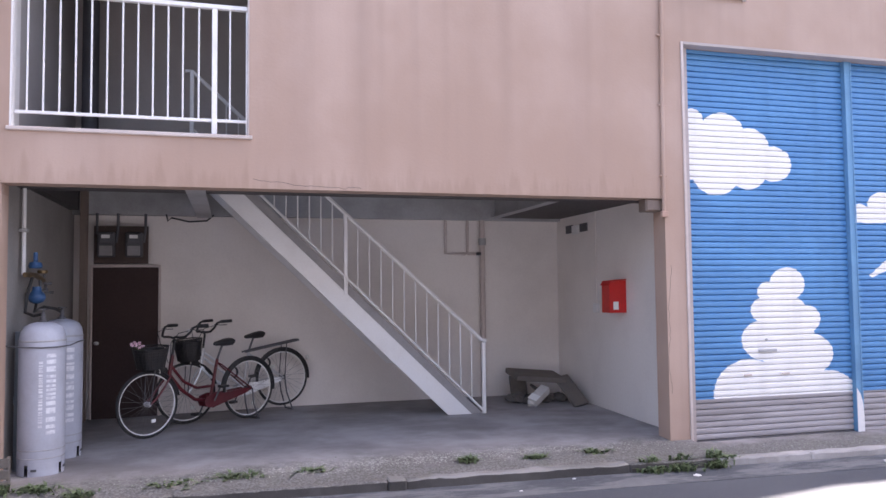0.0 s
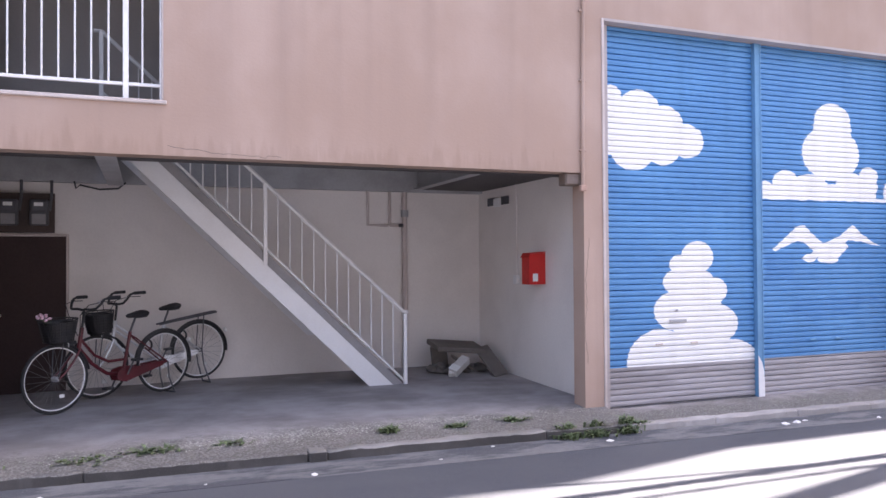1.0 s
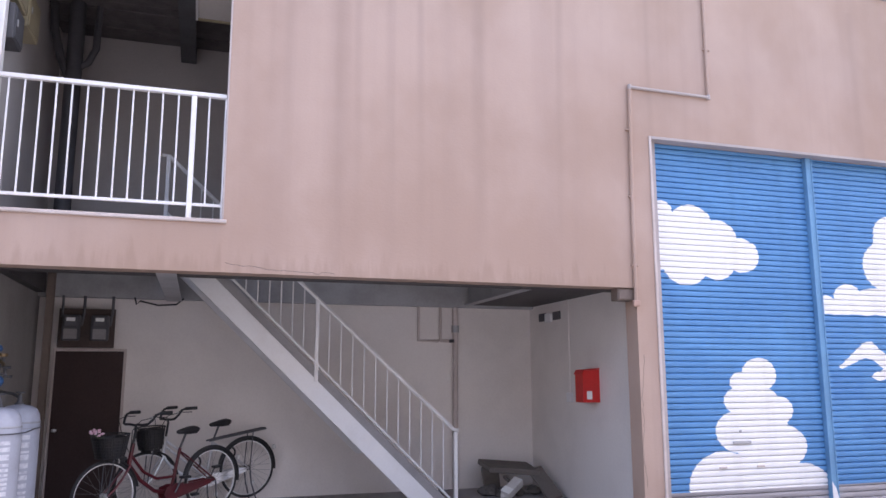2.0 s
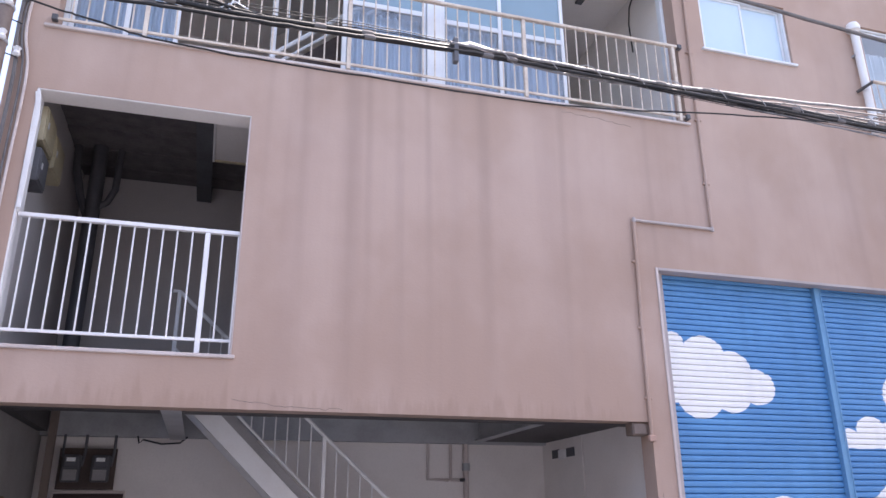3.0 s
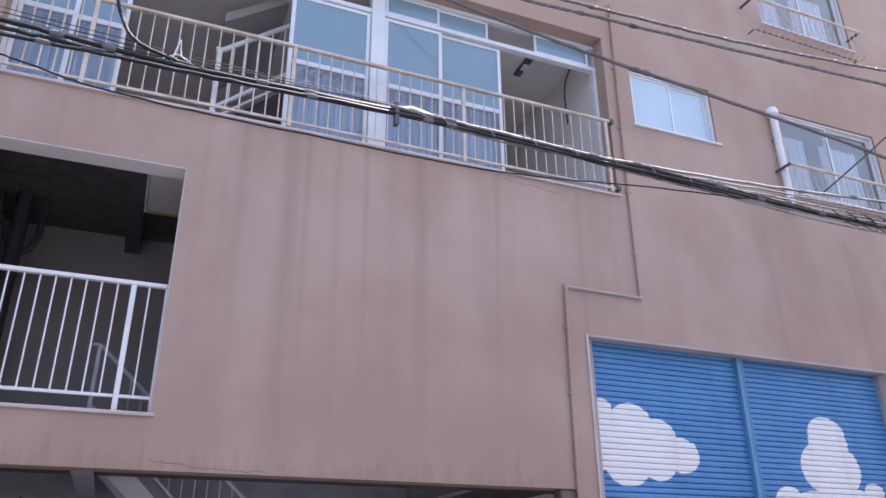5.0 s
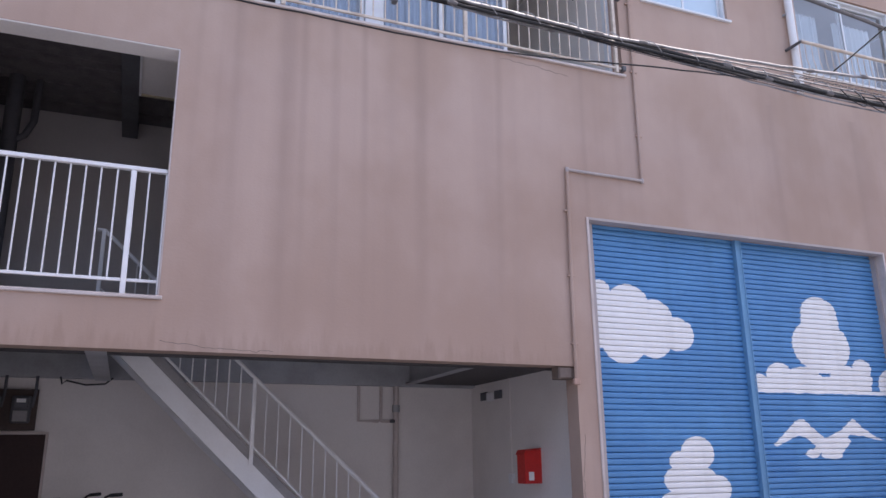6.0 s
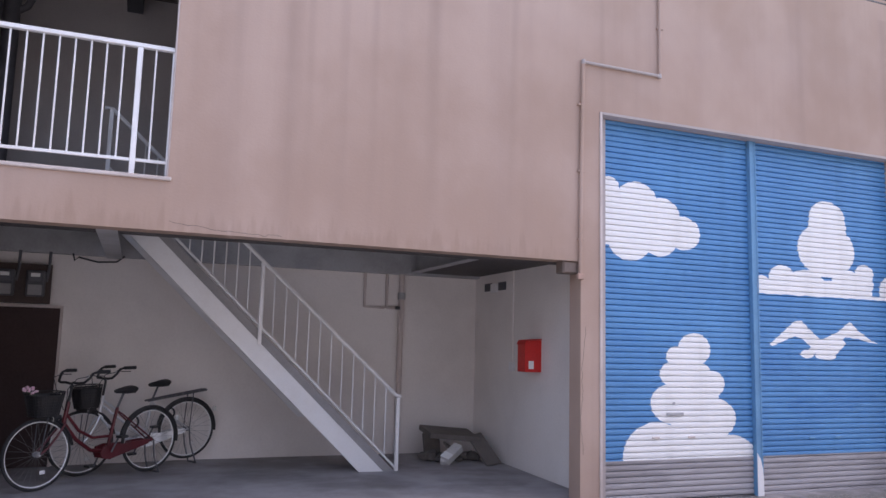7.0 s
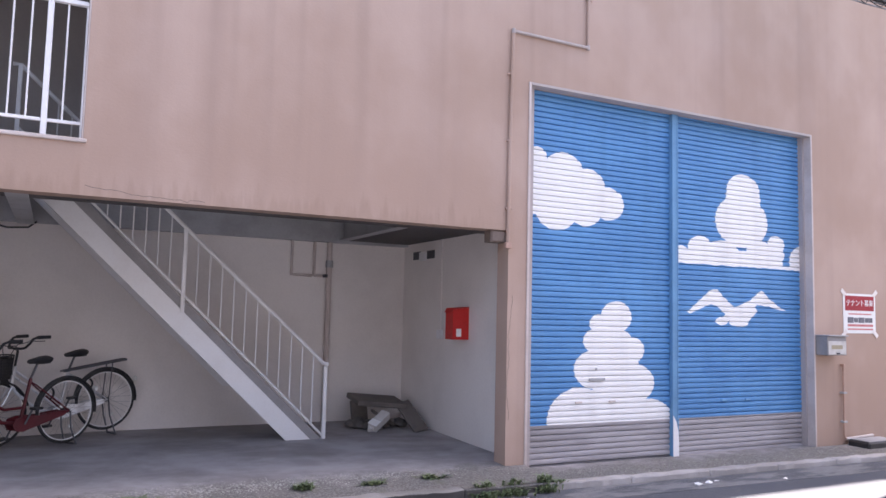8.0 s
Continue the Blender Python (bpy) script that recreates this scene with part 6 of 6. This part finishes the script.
for x in (2.02, 2.28):
    part("insulator", lathe([(0.02, 0), (0.03, 0.02), (0.02, 0.04), (0.028, 0.06), (0.015, 0.075)], (x, -0.03, 8.11), 10), "white_steel", ins, smooth=True)

sp = thing("service_pipe", (-1.868, -0.35, -0.05), "dark brown painted steel service pole beside the house corner", "pole")
part("shaft", tube([(-1.868, -0.35, -0.05), (-1.868, -0.35, 9.5)], 0.068, 14), "column", sp, smooth=True)
for z in (5.28, 5.62):
    part("clamp", lathe([(0.074, 0), (0.078, 0.015), (0.074, 0.03)], (-1.868, -0.35, z), 14), "steel", sp)
    part("insulator", lathe([(0.02, 0), (0.035, 0.02), (0.022, 0.05), (0.035, 0.08), (0.01, 0.10)], (-1.828, -0.42, z), 10), "white_steel", sp, smooth=True)
    part("wire", tube([(-1.838, -0.40, z + 0.05), (-1.95, -0.22, z + 0.02), (-1.80, -0.06, z + 0.06)], 0.006, 6), "cable", sp, smooth=True)
fc = thing("front_cables", (-1.80, -0.02, 3.0), "grey cables clipped down the end of the front wall", "cables")
for k, (a, b) in enumerate(((-1.79, -1.74), (-1.76, -1.70), (-1.825, -1.80))):
    part("strand", tube(spline([(a, -0.02, 8.0), (a + 0.02, -0.025, 6.6), (a - 0.015, -0.02, 5.7), (b, -0.025, 5.2), (b - 0.01, -0.02, 4.2), (b - 0.02, -0.02, 2.4)], 5), 0.010 + 0.003 * k, 6), "trim" if k == 1 else "grey_cable", fc, smooth=True)
for z in (5.35, 5.95):
    part("insulator", lathe([(0.02, 0), (0.035, 0.02), (0.022, 0.05), (0.035, 0.08), (0.01, 0.10)], (-1.80, -0.06, z), 10), "white_steel", fc, smooth=True)
    part("pin", tube([(-1.80, -0.06, z), (-1.80, 0.0, z - 0.02)], 0.008, 6), "dark_steel", fc)

# ---------------------------------------------------------------- gravel, weeds and litter
def scatter_stones(count, seed, area, size, name, label):
    rng = random.Random(seed)
    verts, faces = [], []
    while len(faces) < count * 8:
        x, y = area(rng)
        s = rng.uniform(*size)
        z = (strip_height(x, y) if y < 0 else floor_height(x, y)) - s * 0.36
        a, n = rng.uniform(0, math.tau), len(verts)
        ring = [(math.cos(a + k * math.pi / 2) * s * rng.uniform(0.7, 1.2), math.sin(a + k * math.pi / 2) * s * rng.uniform(0.7, 1.2)) for k in range(4)]
        verts += [(x + u, y + v, z + s * 0.3) for u, v in ring] + [(x, y, z + s * rng.uniform(0.6, 0.95)), (x, y, z - s * 0.3)]
        for k in range(4):
            faces += [(n + k, n + (k + 1) % 4, n + 4), (n + (k + 1) % 4, n + k, n + 5)]
    me = bpy.data.meshes.new(name)
    me.from_pydata(verts, [], faces)
    me.materials.append(M["gravel"])
    return tagged(new(name, me), label, "gravel", kind="stuff")


def strip_area(rng):
    x = rng.uniform(-0.9, 4.3) if rng.random() < 0.35 else rng.gauss(1.1, 0.75)
    if rng.random() < 0.15:
        x = rng.gauss(2.6, 0.5)
    x = max(-1.2, min(4.3, x))
    mid = -0.10 + 0.09 * x - 0.02 * x * x
    return x, min(0.42, max(kerb_line(x) + 0.05, rng.gauss(mid, 0.10)))


def apron_area(rng):
    x = rng.uniform(4.3, 10.0)
    return x, -abs(rng.gauss(0.0, 0.22)) - 0.02 if rng.random() < 0.7 else rng.uniform(-0.45, -0.05)


scatter_stones(3600, 3, strip_area, (0.004, 0.012), "gravel", "loose pale gravel scattered on the broken strip")
scatter_stones(1500, 5, apron_area, (0.003, 0.010), "gravel", "loose gravel before the shutters")


def weed_tuft(x, y, spread, height, leaves, seed):
    rng = random.Random(seed)
    z0 = strip_height(x, y) if y > kerb_line(x) - 0.04 else gutter_height(x, y)
    w = thing("weed", (x, y, z0), "low tuft of green weeds growing in the gutter crack", "weed", "weeds along the kerb")
    bm = bmesh.new()
    for k in range(leaves):
        bx, by = x + rng.gauss(0, spread * 0.5), y + rng.gauss(0, spread * 0.22)
        zb = (strip_height(bx, by) if by > kerb_line(bx) - 0.05 else gutter_height(bx, by))
        a, h, r = rng.uniform(0, math.tau), height * rng.uniform(0.35, 1.1), rng.uniform(0.02, 0.075)
        o = Vector((math.cos(a), math.sin(a), 0))
        s = Vector((-o.y, o.x, 0)) * rng.uniform(0.007, 0.016)
        base = Vector((bx, by, zb - 0.004))
        mid, tip = base + o * r * 0.5 + Vector((0, 0, h * 0.7)), base + o * r * 1.6 + Vector((0, 0, h * rng.uniform(0.6, 1.0)))
        v = [bm.verts.new(p) for p in (base - s * 0.4, base + s * 0.4, mid + s, tip, mid - s)]
        bm.faces.new((v[0], v[1], v[2], v[4]))
        bm.faces.new((v[4], v[2], v[3]))
    part("leaves", bm, "weed", w)


SPOTS = [(-0.35, -0.18, 0.22, 0.03, 70), (0.12, -0.12, 0.20, 0.035, 80), (0.75, -0.10, 0.14, 0.03, 50), (2.08, -0.17, 0.07, 0.075, 90), (2.70, -0.20, 0.10, 0.05, 60),
         (3.30, -0.15, 0.12, 0.05, 60), (3.66, -0.54, 0.12, 0.07, 110), (3.93, -0.555, 0.14, 0.085, 140), (4.28, -0.56, 0.11, 0.095, 130), (4.42, -0.50, 0.10, 0.06, 50),
         (-1.35, -0.12, 0.14, 0.06, 110), (-1.05, -0.24, 0.14, 0.045, 90), (-1.62, -0.12, 0.10, 0.09, 90)]
for i, spot in enumerate(SPOTS):
    weed_tuft(*spot, seed=40 + i)

rng = random.Random(21)
for x, y, s in ((5.95, -0.80, 0.055), (6.12, -0.78, 0.05), (6.25, -0.76, 0.03), (3.98, -0.72, 0.035), (2.35, -0.72, 0.02), (7.1, -0.9, 0.03), (1.3, -0.75, 0.03), (-0.6, -0.62, 0.03), (0.5, -0.7, 0.015), (2.9, -0.55, 0.02)):
    l = thing("litter", (x, y, gutter_height(x, y)), "scrap of crumpled white paper in the gutter", "litter", "scraps of paper in the gutter")
    bm = bmesh.new()
    bmesh.ops.create_icosphere(bm, subdivisions=1, radius=s)
    for v in bm.verts:
        v.co = Vector((v.co.x * rng.uniform(0.6, 1.4), v.co.y * rng.uniform(0.5, 1.1), max(0, v.co.z) * rng.uniform(0.2, 0.7))) + Vector((x, y, gutter_height(x, y)))
    part("scrap", bm, "paper", l)
